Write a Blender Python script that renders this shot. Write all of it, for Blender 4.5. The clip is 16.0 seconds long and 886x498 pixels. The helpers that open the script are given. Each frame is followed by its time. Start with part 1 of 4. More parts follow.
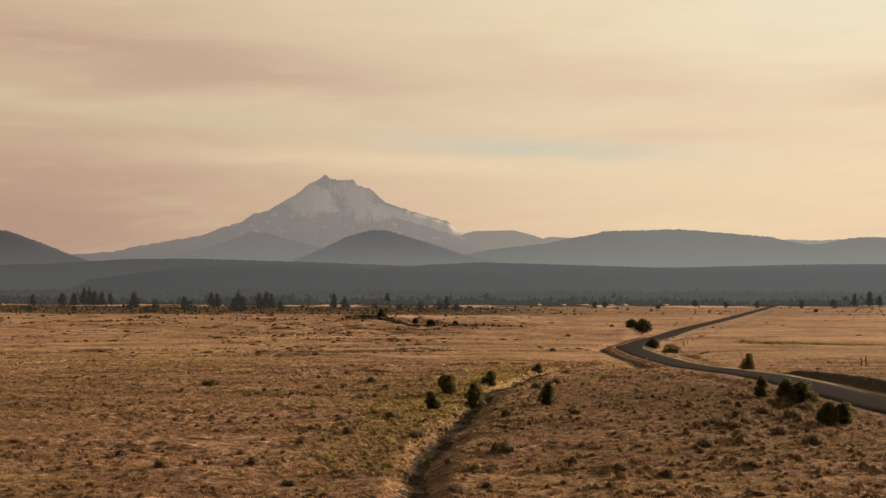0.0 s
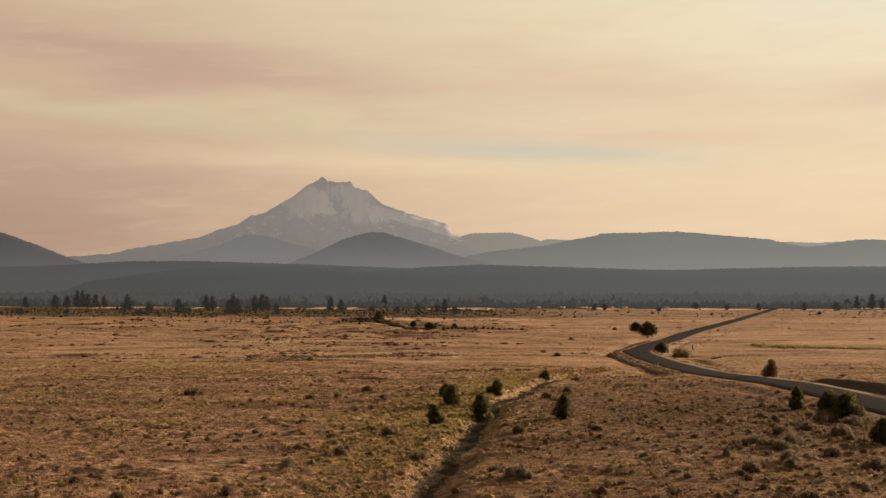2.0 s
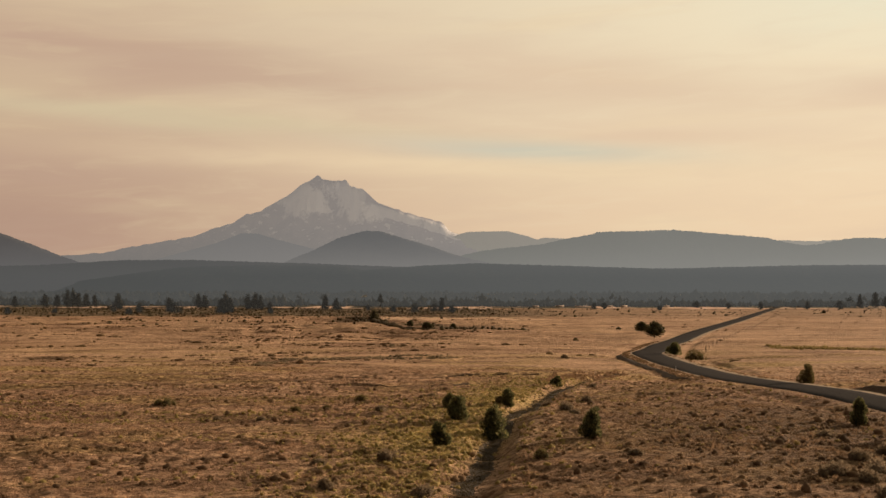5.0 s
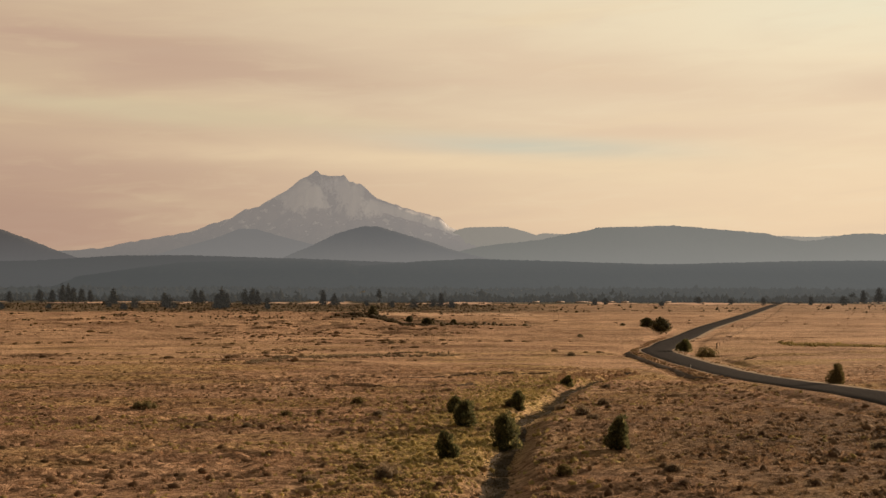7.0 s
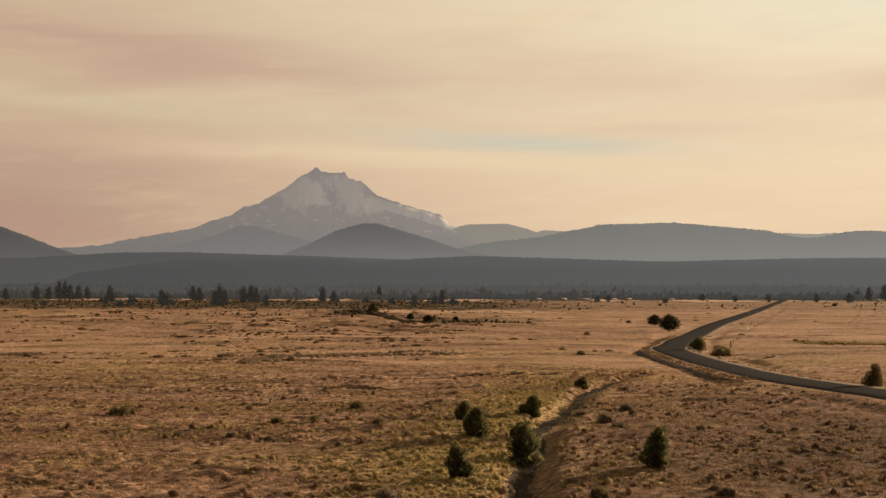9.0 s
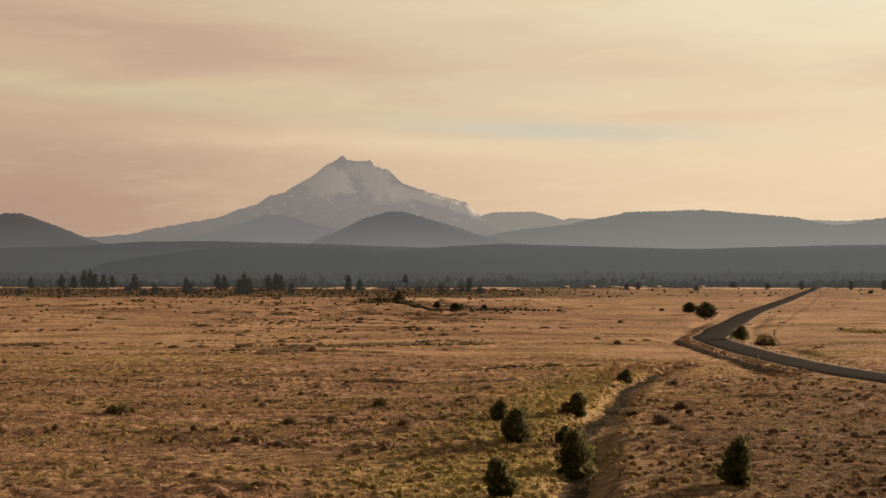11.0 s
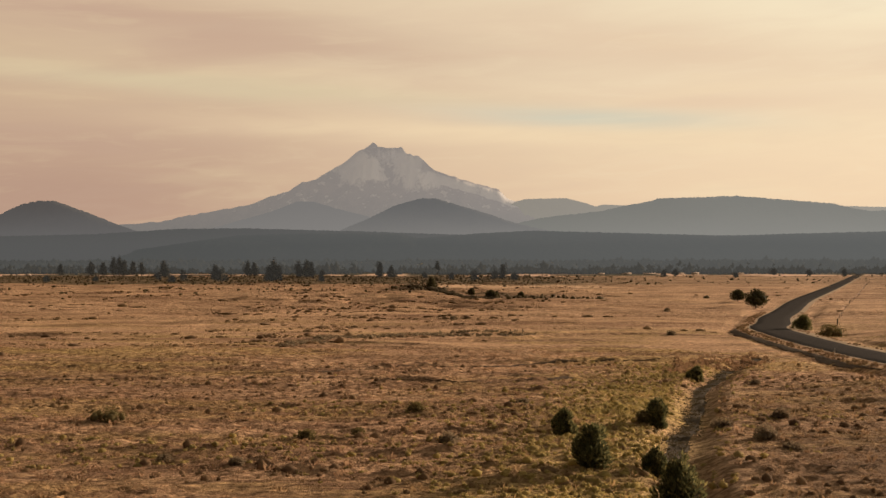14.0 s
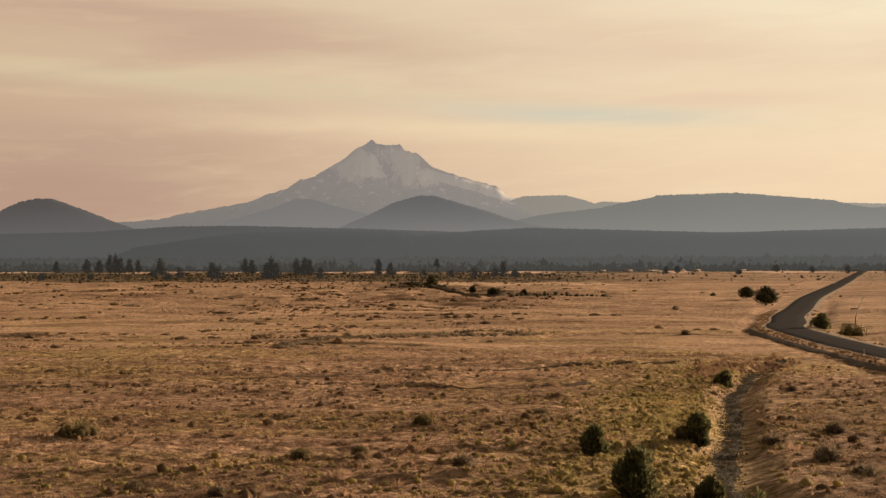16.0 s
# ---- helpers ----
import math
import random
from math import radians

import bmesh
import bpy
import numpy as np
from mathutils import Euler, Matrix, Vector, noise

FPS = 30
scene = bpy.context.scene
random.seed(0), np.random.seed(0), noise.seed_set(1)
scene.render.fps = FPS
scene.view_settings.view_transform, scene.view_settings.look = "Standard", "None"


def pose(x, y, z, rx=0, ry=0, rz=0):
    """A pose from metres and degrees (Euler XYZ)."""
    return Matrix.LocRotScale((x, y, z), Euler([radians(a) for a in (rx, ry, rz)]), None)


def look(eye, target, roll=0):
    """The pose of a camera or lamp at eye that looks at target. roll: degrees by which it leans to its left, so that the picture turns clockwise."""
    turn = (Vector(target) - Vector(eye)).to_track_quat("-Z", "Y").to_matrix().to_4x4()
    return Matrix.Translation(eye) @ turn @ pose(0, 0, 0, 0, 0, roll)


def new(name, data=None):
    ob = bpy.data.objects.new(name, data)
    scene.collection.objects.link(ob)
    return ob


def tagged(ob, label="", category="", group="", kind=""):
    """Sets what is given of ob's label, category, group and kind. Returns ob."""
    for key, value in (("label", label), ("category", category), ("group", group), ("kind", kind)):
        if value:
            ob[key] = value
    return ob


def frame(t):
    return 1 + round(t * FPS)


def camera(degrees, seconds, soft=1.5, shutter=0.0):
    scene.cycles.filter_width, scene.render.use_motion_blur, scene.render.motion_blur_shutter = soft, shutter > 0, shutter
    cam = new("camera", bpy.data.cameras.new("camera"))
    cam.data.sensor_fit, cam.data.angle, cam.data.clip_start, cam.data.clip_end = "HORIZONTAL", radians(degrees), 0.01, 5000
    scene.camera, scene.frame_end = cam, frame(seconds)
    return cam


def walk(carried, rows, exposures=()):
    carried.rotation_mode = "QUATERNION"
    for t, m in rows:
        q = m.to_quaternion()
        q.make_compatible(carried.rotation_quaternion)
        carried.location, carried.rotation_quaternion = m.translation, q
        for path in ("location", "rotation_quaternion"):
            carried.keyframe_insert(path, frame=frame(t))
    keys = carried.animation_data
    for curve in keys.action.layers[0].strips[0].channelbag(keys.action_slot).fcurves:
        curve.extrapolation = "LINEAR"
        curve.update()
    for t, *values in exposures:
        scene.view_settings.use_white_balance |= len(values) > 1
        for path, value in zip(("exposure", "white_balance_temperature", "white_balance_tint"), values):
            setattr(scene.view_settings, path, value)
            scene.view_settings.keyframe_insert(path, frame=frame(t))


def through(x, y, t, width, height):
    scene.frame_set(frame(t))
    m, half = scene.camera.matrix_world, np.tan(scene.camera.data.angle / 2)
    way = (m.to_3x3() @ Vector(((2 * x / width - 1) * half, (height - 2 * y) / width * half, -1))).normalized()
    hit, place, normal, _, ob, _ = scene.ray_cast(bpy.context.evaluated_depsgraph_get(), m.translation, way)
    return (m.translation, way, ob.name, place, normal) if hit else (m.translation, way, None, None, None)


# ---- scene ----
cam = camera(41.62, 16.0)
PATH = [
    (0, pose(-0.00, -0.00, 16.00, 91.828, -0.111, 0.000)),
    (0.5, pose(-0.14, 3.32, 15.96, 91.877, -0.126, -0.051)),
    (1, pose(-0.30, 6.61, 15.92, 91.914, -0.134, -0.077)),
    (1.5, pose(-0.47, 9.86, 15.89, 91.903, -0.131, -0.099)),
    (2, pose(-0.64, 13.06, 15.86, 91.946, -0.114, -0.135)),
    (2.5, pose(-0.80, 16.17, 15.82, 91.958, -0.095, -0.168)),
    (3, pose(-0.96, 19.21, 15.77, 91.937, -0.080, -0.220)),
    (3.5, pose(-1.11, 22.20, 15.73, 91.903, -0.070, -0.227)),
    (4, pose(-1.24, 25.20, 15.70, 91.927, -0.060, -0.275)),
    (6.5, pose(-1.90, 39.93, 15.43, 91.738, -0.086, -0.382)),
    (7, pose(-2.06, 42.78, 15.33, 91.681, -0.101, -0.410)),
    (7.5, pose(-2.24, 45.66, 15.24, 91.670, -0.111, -0.449)),
    (8, pose(-2.41, 48.56, 15.15, 91.665, -0.115, -0.451)),
    (10.5, pose(-3.04, 63.96, 14.59, 91.135, -0.014, 0.252)),
    (11, pose(-3.19, 67.05, 14.48, 90.973, 0.027, 0.883)),
    (11.5, pose(-3.38, 70.13, 14.36, 90.836, 0.066, 1.396)),
    (12, pose(-3.60, 73.18, 14.24, 90.717, 0.089, 1.823)),
    (12.5, pose(-3.86, 76.19, 14.15, 90.682, 0.095, 2.204)),
    (13, pose(-4.13, 79.15, 14.06, 90.580, 0.093, 2.383)),
    (13.5, pose(-4.43, 82.12, 13.98, 90.453, 0.083, 2.450)),
    (14, pose(-4.74, 85.04, 13.93, 90.345, 0.075, 2.423)),
    (14.5, pose(-5.05, 87.84, 13.88, 90.242, 0.078, 2.400)),
    (15, pose(-5.35, 90.44, 13.85, 90.236, 0.103, 2.358)),
    (15.5, pose(-5.67, 92.77, 13.81, 90.231, 0.134, 2.325)),
    (16, pose(-6.01, 94.92, 13.75, 90.214, 0.162, 2.349)),
]
walk(cam, PATH, exposures=[(0.0, 0.4), (11.0, 0.4), (13.5, 0.48), (16.0, 0.48)])

# ---- sky, smoke veil and sun ----
SUN_AZIMUTH, SUN_HEIGHT = 52.0, 13.0          # degrees right of the +y heading, degrees up
world = bpy.data.worlds.new("smoky_evening_sky")
scene.world = world
world.use_nodes = True


class Nodes:
    """A short hand for building node trees."""

    def __init__(self, tree):
        self.tree = tree
        tree.nodes.clear()

    def add(self, kind, inputs=None, operation=""):
        node = self.tree.nodes.new(kind)
        if operation:
            node.operation = operation
        for key, value in (inputs or {}).items():
            self.put(node.inputs[key], value)
        return node

    def put(self, socket, value):
        if isinstance(value, bpy.types.NodeSocket):
            self.tree.links.new(value, socket)
        else:
            socket.default_value = value

    def math(self, op, a, b=0.0, c=0.0, clamp=False):
        node = self.add("ShaderNodeMath", operation=op)
        node.use_clamp = clamp
        for k, value in enumerate((a, b, c)):
            self.put(node.inputs[k], value)
        return node.outputs[0]

    def mix(self, fac, a, b, blend="MIX"):
        node = self.add("ShaderNodeMix")
        node.data_type, node.blend_type = "RGBA", blend
        for k, value in ((0, fac), (6, a), (7, b)):
            self.put(node.inputs[k], value)
        return node.outputs[2]

    def noise(self, vector, scale, detail=4.0, rough=0.55, warp=0.0):
        node = self.add("ShaderNodeTexNoise", {"Vector": vector, "Scale": scale, "Detail": detail, "Roughness": rough, "Distortion": warp})
        return node.outputs["Fac"]

    def ramp(self, fac, *stops):
        node = self.add("ShaderNodeValToRGB", {"Fac": fac})
        band = node.color_ramp
        while len(band.elements) < len(stops):
            band.elements.new(0.5)
        for element, (place, colour) in zip(band.elements, stops):
            element.position = place
            element.color = (*colour, 1.0) if len(colour) == 3 else colour
        return node.outputs["Color"]

    def span(self, value, low, high, to_low=0.0, to_high=1.0):
        node = self.add("ShaderNodeMapRange", {0: value, 1: low, 2: high, 3: to_low, 4: to_high})
        node.interpolation_type = "SMOOTHSTEP"
        return node.outputs[0]


def rgb(r, g, b):
    return (r, g, b, 1.0)


n = Nodes(world.node_tree)
sky = n.add("ShaderNodeTexSky")
sky.sky_type, sky.sun_disc = "NISHITA", False
sky.sun_elevation, sky.sun_rotation = radians(SUN_HEIGHT), radians(SUN_AZIMUTH)
sky.air_density, sky.dust_density = 1.5, 6.0
coord = n.add("ShaderNodeTexCoord").outputs["Generated"]
axes = n.add("ShaderNodeSeparateXYZ", {0: coord})
azimuth = n.math("ARCTAN2", axes.outputs[0], axes.outputs[1])
height = n.math("ARCSINE", axes.outputs[2])
flat = n.add("ShaderNodeCombineXYZ", {0: n.math("MULTIPLY", azimuth, 1.0), 1: n.math("MULTIPLY_ADD", height, 7.0, n.math("MULTIPLY", azimuth, -0.25)), 2: 0.0}).outputs[0]
# cream smoke towards the sun, pinker away from it and low down
toward = n.span(azimuth, -0.50, 0.36)
high = n.span(height, 0.0, 0.24)
low_veil = n.mix(toward, rgb(0.505, 0.322, 0.228), rgb(0.89, 0.66, 0.435))
high_veil = n.mix(toward, rgb(0.65, 0.48, 0.315), rgb(0.90, 0.765, 0.54))
veil = n.mix(high, low_veil, high_veil)
streak = n.noise(flat, 3.2, 5.0, 0.5, 0.6)
veil = n.mix(n.span(streak, 0.48, 0.70, 0.0, 0.55), veil, n.mix(toward, rgb(0.55, 0.375, 0.265), rgb(0.80, 0.595, 0.415)))
bright = n.noise(n.add("ShaderNodeVectorMath", {0: flat, 1: (3.7, 1.9, 0.0)}).outputs[0], 4.5, 4.0, 0.5, 0.4)
veil = n.mix(n.span(bright, 0.5, 0.72, 0.0, 0.5), veil, n.mix(toward, rgb(0.72, 0.55, 0.345), rgb(0.92, 0.74, 0.485)))


def streak_at(colour_in, az, el, half_width, half_height, tilt, colour, amount):
    """A long thin streak of smoke, or a gap in it, at a place of the sky."""
    along = n.math("SUBTRACT", azimuth, az)
    across = n.math("SUBTRACT", n.math("SUBTRACT", height, el), n.math("MULTIPLY", along, tilt))
    ragged = n.math("MULTIPLY_ADD", streak, half_height * 2.4, -half_height * 1.2)
    across = n.math("ADD", across, ragged)
    u = n.math("POWER", n.math("DIVIDE", along, half_width), 2.0)
    v = n.math("POWER", n.math("DIVIDE", across, half_height), 2.0)
    fac = n.math("MULTIPLY", n.math("EXPONENT", n.math("MULTIPLY", n.math("ADD", u, v), -1.0)), amount)
    return n.mix(fac, colour_in, colour)


veil = streak_at(veil, -0.30, 0.196, 0.28, 0.022, -0.08, rgb(0.54, 0.355, 0.262), 0.8)
veil = streak_at(veil, 0.14, 0.172, 0.20, 0.026, -0.16, rgb(0.74, 0.535, 0.375), 0.6)
veil = streak_at(veil, 0.20, 0.126, 0.12, 0.010, -0.05, rgb(0.78, 0.57, 0.40), 0.55)
veil = streak_at(veil, -0.36, 0.095, 0.16, 0.020, -0.03, rgb(0.52, 0.345, 0.255), 0.7)
veil = streak_at(veil, -0.24, 0.143, 0.20, 0.009, -0.05, rgb(0.68, 0.56, 0.365), 0.8)
veil = streak_at(veil, 0.02, 0.104, 0.22, 0.009, -0.03, rgb(0.87, 0.675, 0.44), 0.75)
veil = streak_at(veil, 0.085, 0.117, 0.12, 0.0090, -0.05, rgb(0.64, 0.60, 0.47), 0.95)
veil = streak_at(veil, 0.38, 0.240, 0.15, 0.038, -0.10, rgb(0.82, 0.79, 0.60), 0.8)
veil = streak_at(veil, 0.38, 0.163, 0.08, 0.012, -0.03, rgb(0.72, 0.53, 0.39), 0.5)
veil = streak_at(veil, -0.36, 0.045, 0.17, 0.035, 0.0, rgb(0.465, 0.30, 0.225), 0.75)
wisps = n.noise(n.add("ShaderNodeVectorMath", {0: flat, 1: (9.1, 4.3, 0.0)}).outputs[0], 11.0, 6.0, 0.62, 0.8)
veil = n.mix(n.span(wisps, 0.45, 0.75, 0.0, 0.2), veil, n.mix(toward, rgb(0.53, 0.37, 0.275), rgb(0.78, 0.60, 0.43)))
veil = n.mix(n.span(wisps, 0.50, 0.28, 0.0, 0.2), veil, n.mix(toward, rgb(0.71, 0.55, 0.345), rgb(0.92, 0.77, 0.54)))
# the smoke glows around the sun and thins to a dull dome overhead and behind
sunward = n.math("COSINE", n.math("SUBTRACT", azimuth, radians(SUN_AZIMUTH)))
dome = n.math("MULTIPLY", n.span(height, 0.26, 0.95, 1.0, 0.32), n.span(sunward, 0.25, -0.8, 1.0, 0.36))
veil = n.mix(1.0, veil, n.add("ShaderNodeCombineXYZ", {0: dome, 1: dome, 2: dome}).outputs[0], "MULTIPLY")
clear = n.add("ShaderNodeBackground", {"Color": sky.outputs[0], "Strength": 0.05})
smoke = n.add("ShaderNodeBackground", {"Color": veil, "Strength": 0.76})
both = n.add("ShaderNodeMixShader", {0: 0.94, 1: clear.outputs[0], 2: smoke.outputs[0]})
n.add("ShaderNodeOutputWorld", {0: both.outputs[0]})

sun = new("sun", bpy.data.lights.new("sun", "SUN"))
sun.data.energy, sun.data.angle, sun.data.color = 5.0, radians(1.5), (1.0, 0.73, 0.50)
az, el = radians(SUN_AZIMUTH), radians(SUN_HEIGHT)
sun.matrix_world = look((0, 0, 300), (-math.sin(az) * math.cos(el), -math.cos(az) * math.cos(el), 300 - math.sin(el)))


# ---- materials ----
def material(name):
    mat = bpy.data.materials.new(name)
    mat.use_nodes = True
    return mat, Nodes(mat.node_tree)


def finish(n, colour, rough=0.9, bump=None, bump_strength=0.4, bump_distance=0.1, metal=0.0, gloss=0.2):
    shader = n.add("ShaderNodeBsdfPrincipled", {"Base Color": colour, "Roughness": rough, "Metallic": metal, "Specular IOR Level": gloss})
    if bump is not None:
        node = n.add("ShaderNodeBump", {"Height": bump, "Strength": bump_strength, "Distance": bump_distance})
        n.put(shader.inputs["Normal"], node.outputs[0])
    n.add("ShaderNodeOutputMaterial", {0: shader.outputs[0]})


def scaled(n, vector, sx, sy, sz):
    return n.add("ShaderNodeVectorMath", {0: vector, 1: (sx, sy, sz)}, operation="MULTIPLY").outputs[0]


def land_tone(n, place, y):
    """The broad tones of the dry land: straw, bare earth, yellowed flats and ridge shade, in bands that run across the
    slope.
    """
    broad = n.noise(scaled(n, place, 0.6, 1.0, 0.0), 0.012, 5.0, 0.6)
    patch = n.noise(scaled(n, place, 0.5, 1.0, 0.0), 0.06, 6.0, 0.62)
    streak = n.noise(scaled(n, place, 0.30, 1.0, 0.0), 0.085, 5.0, 0.65, 0.4)
    rows = n.noise(scaled(n, place, 0.28, 1.0, 0.0), 0.36, 5.0, 0.62, 0.5)
    straw = n.mix(n.span(broad, 0.35, 0.65), rgb(0.45, 0.285, 0.182), rgb(0.58, 0.385, 0.25))
    colour = n.mix(n.span(patch, 0.46, 0.66, 0.0, 0.65), straw, rgb(0.25, 0.152, 0.096))
    # streak and rows also carry low ridges' shaded and lit sides as colour
    colour = n.mix(n.math("MULTIPLY", n.span(streak, 0.51, 0.60, 0.0, 0.8), n.span(y, 210.0, 290.0, 1.0, 0.6)), colour, rgb(0.19, 0.115, 0.072))
    colour = n.mix(n.span(streak, 0.47, 0.36, 0.0, 0.7), colour, rgb(0.64, 0.435, 0.285))
    yellow = n.noise(n.add("ShaderNodeVectorMath", {0: scaled(n, place, 0.4, 1.0, 0.0), 1: (31.0, 7.0, 0.0)}).outputs[0], 0.06, 5.0, 0.6)
    near = n.span(y, 420.0, 260.0)
    colour = n.mix(n.math("MULTIPLY", n.span(yellow, 0.46, 0.60, 0.0, 0.65), near), colour, rgb(0.42, 0.31, 0.115))
    colour = n.mix(n.math("MULTIPLY", n.span(rows, 0.50, 0.62, 0.0, 0.88), n.span(y, 290.0, 190.0, 0.28, 1.0)), colour, rgb(0.145, 0.078, 0.049))
    colour = n.mix(n.span(y, 245.0, 195.0, 0.0, 0.38), colour, rgb(0.285, 0.170, 0.112))
    # the darker sage soil of the rise between wash and road
    xyz = n.add("ShaderNodeSeparateXYZ", {0: place})
    u = n.math("POWER", n.math("DIVIDE", n.math("SUBTRACT", xyz.outputs[0], 33.0), 29.0), 2.0)
    v = n.math("POWER", n.math("DIVIDE", n.math("SUBTRACT", xyz.outputs[1], 136.0), 42.0), 2.0)
    rise = n.math("EXPONENT", n.math("MULTIPLY", n.math("ADD", u, v), -1.0))
    colour = n.mix(n.math("MULTIPLY", rise, n.span(patch, 0.30, 0.55, 0.75, 1.0)), colour, rgb(0.120, 0.080, 0.050))
    # yellower growth on the damp side of the wash
    across = n.math("MULTIPLY_ADD", xyz.outputs[1], -0.177, n.math("ADD", xyz.outputs[0], 25.5))
    damp = n.math("EXPONENT", n.math("MULTIPLY", n.math("POWER", n.math("DIVIDE", across, 6.2), 2.0), -1.0))
    damp = n.math("MULTIPLY", damp, n.math("MULTIPLY", n.span(xyz.outputs[1], 95.0, 125.0), n.span(xyz.outputs[1], 225.0, 190.0)))
    colour = n.mix(n.math("MULTIPLY", damp, n.span(yellow, 0.36, 0.56, 0.25, 0.85)), colour, rgb(0.54, 0.42, 0.165))
    # the smooth sandy bank on the other side
    sandy = n.math("EXPONENT", n.math("MULTIPLY", n.math("POWER", n.math("DIVIDE", n.math("SUBTRACT", across, 7.6), 1.7), 2.0), -1.0))
    sandy = n.math("MULTIPLY", sandy, n.math("MULTIPLY", n.span(xyz.outputs[1], 85.0, 105.0), n.span(xyz.outputs[1], 215.0, 190.0)))
    colour = n.mix(n.math("MULTIPLY", sandy, 0.6), colour, rgb(0.43, 0.285, 0.19))
    return colour, broad, patch


def ground_material():
    mat, n = material("dry_grassland")
    place = n.add("ShaderNodeNewGeometry").outputs["Position"]
    xyz = n.add("ShaderNodeSeparateXYZ", {0: place})
    x, y = xyz.outputs[0], xyz.outputs[1]
    tuft = n.noise(scaled(n, place, 0.62, 1.0, 1.0), 1.9, 6.0, 0.68)
    fine = n.noise(place, 6.0, 4.0, 0.7)
    colour, broad, patch = land_tone(n, place, y)
    colour = n.mix(n.span(tuft, 0.47, 0.57, 0.0, 0.85), colour, n.mix(1.0, colour, rgb(0.38, 0.34, 0.31), "MULTIPLY"))
    colour = n.mix(n.span(tuft, 0.46, 0.36, 0.0, 0.85), colour, n.mix(1.0, colour, rgb(1.72, 1.70, 1.64), "MULTIPLY"))
    colour = n.mix(n.span(fine, 0.38, 0.75, 0.0, 0.35), colour, rgb(0.58, 0.39, 0.25))
    # long low swells over the open plain, coloured as shaded ledges and lit grass
    swell = n.noise(scaled(n, place, 0.10, 1.0, 0.0), 0.11, 4.0, 0.55, 0.3)
    thread = n.noise(scaled(n, place, 0.16, 1.0, 0.0), 0.30, 4.0, 0.6, 0.3)
    plain = n.span(y, 235.0, 300.0)
    colour = n.mix(n.math("MULTIPLY", n.span(swell, 0.56, 0.65, 0.0, 0.5), plain), colour, rgb(0.25, 0.142, 0.092))
    colour = n.mix(n.math("MULTIPLY", n.span(thread, 0.60, 0.68, 0.0, 0.75), plain), colour, rgb(0.13, 0.075, 0.048))
    colour = n.mix(n.math("MULTIPLY", n.span(swell, 0.49, 0.38, 0.0, 0.5), plain), colour, rgb(0.66, 0.43, 0.27))
    straw_field = n.math("MULTIPLY", n.math("MULTIPLY", n.span(y, 672.0, 690.0), n.span(y, 775.0, 750.0)), n.math("MULTIPLY", n.span(x, -60.0, -30.0), n.span(x, 75.0, 40.0)))
    colour = n.mix(n.math("MULTIPLY", straw_field, 0.75), colour, rgb(0.70, 0.49, 0.33))
    off = n.math("DIVIDE", n.math("ADD", n.math("MULTIPLY_ADD", x, 1.75, y), n.math("MULTIPLY_ADD", patch, 40.0, -596.0)), 17.0)
    tongue = n.math("EXPONENT", n.math("MULTIPLY", n.math("POWER", off, 2.0), -1.0))
    tongue = n.math("MULTIPLY", tongue, n.math("MULTIPLY", n.span(x, -62.0, -48.0), n.span(x, 42.0, 20.0)))
    colour = n.mix(n.math("MULTIPLY", tongue, 0.85), colour, rgb(0.100, 0.072, 0.045))
    # a belt of sage far out on the plain, pale mown ground behind it, then the floor of the woods
    wander = n.math("MULTIPLY_ADD", broad, 200.0, -100.0)
    far = n.math("ADD", y, wander)
    belt = n.math("MULTIPLY", n.math("MULTIPLY", n.span(far, 755.0, 800.0), n.span(far, 1085.0, 1070.0)), n.span(x, 130.0, 20.0, 0.35, 1.0))
    colour = n.mix(n.math("MULTIPLY", belt, n.span(patch, 0.34, 0.52, 0.75, 1.0)), colour, rgb(0.115, 0.085, 0.052))
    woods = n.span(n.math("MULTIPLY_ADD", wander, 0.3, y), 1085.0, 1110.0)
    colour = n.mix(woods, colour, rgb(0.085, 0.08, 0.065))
    mown = n.math("MULTIPLY", n.math("MULTIPLY", n.span(far, 1060.0, 1080.0), n.span(far, 1200.0, 1170.0)), n.span(n.noise(scaled(n, place, 1.0, 0.5, 0.0), 0.014, 3.0), 0.49, 0.56))
    colour = n.mix(mown, colour, rgb(0.66, 0.46, 0.35))
    finish(n, colour, 0.95, n.math("ADD", tuft, n.math("MULTIPLY", fine, 0.35)), 0.9, 0.5, gloss=0.05)
    return mat


def island_material(name, stops, rough=0.9, gloss=0.1, through=0.0, land=0.0):
    """Leaves, grass and twigs: every island of the mesh takes its own tone."""
    mat, n = material(name)
    pick = n.add("ShaderNodeNewGeometry").outputs["Random Per Island"]
    place = n.add("ShaderNodeNewGeometry").outputs["Position"]
    colour = n.ramp(pick, *stops)
    if land:
        colour = n.mix(land, colour, land_tone(n, place, n.add("ShaderNodeSeparateXYZ", {0: place}).outputs[1])[0])
    colour = n.mix(n.span(n.noise(place, 0.8, 3.0), 0.35, 0.7, 0.0, 0.45), colour, n.mix(1.0, colour, rgb(0.55, 0.5, 0.45), "MULTIPLY"))
    shader = n.add("ShaderNodeBsdfPrincipled", {"Base Color": colour, "Roughness": rough, "Specular IOR Level": gloss})
    out = shader.outputs[0]
    if through:
        glow = n.add("ShaderNodeBsdfTranslucent", {"Color": colour})
        out = n.add("ShaderNodeMixShader", {0: through, 1: out, 2: glow.outputs[0]}).outputs[0]
    n.add("ShaderNodeOutputMaterial", {0: out})
    return mat


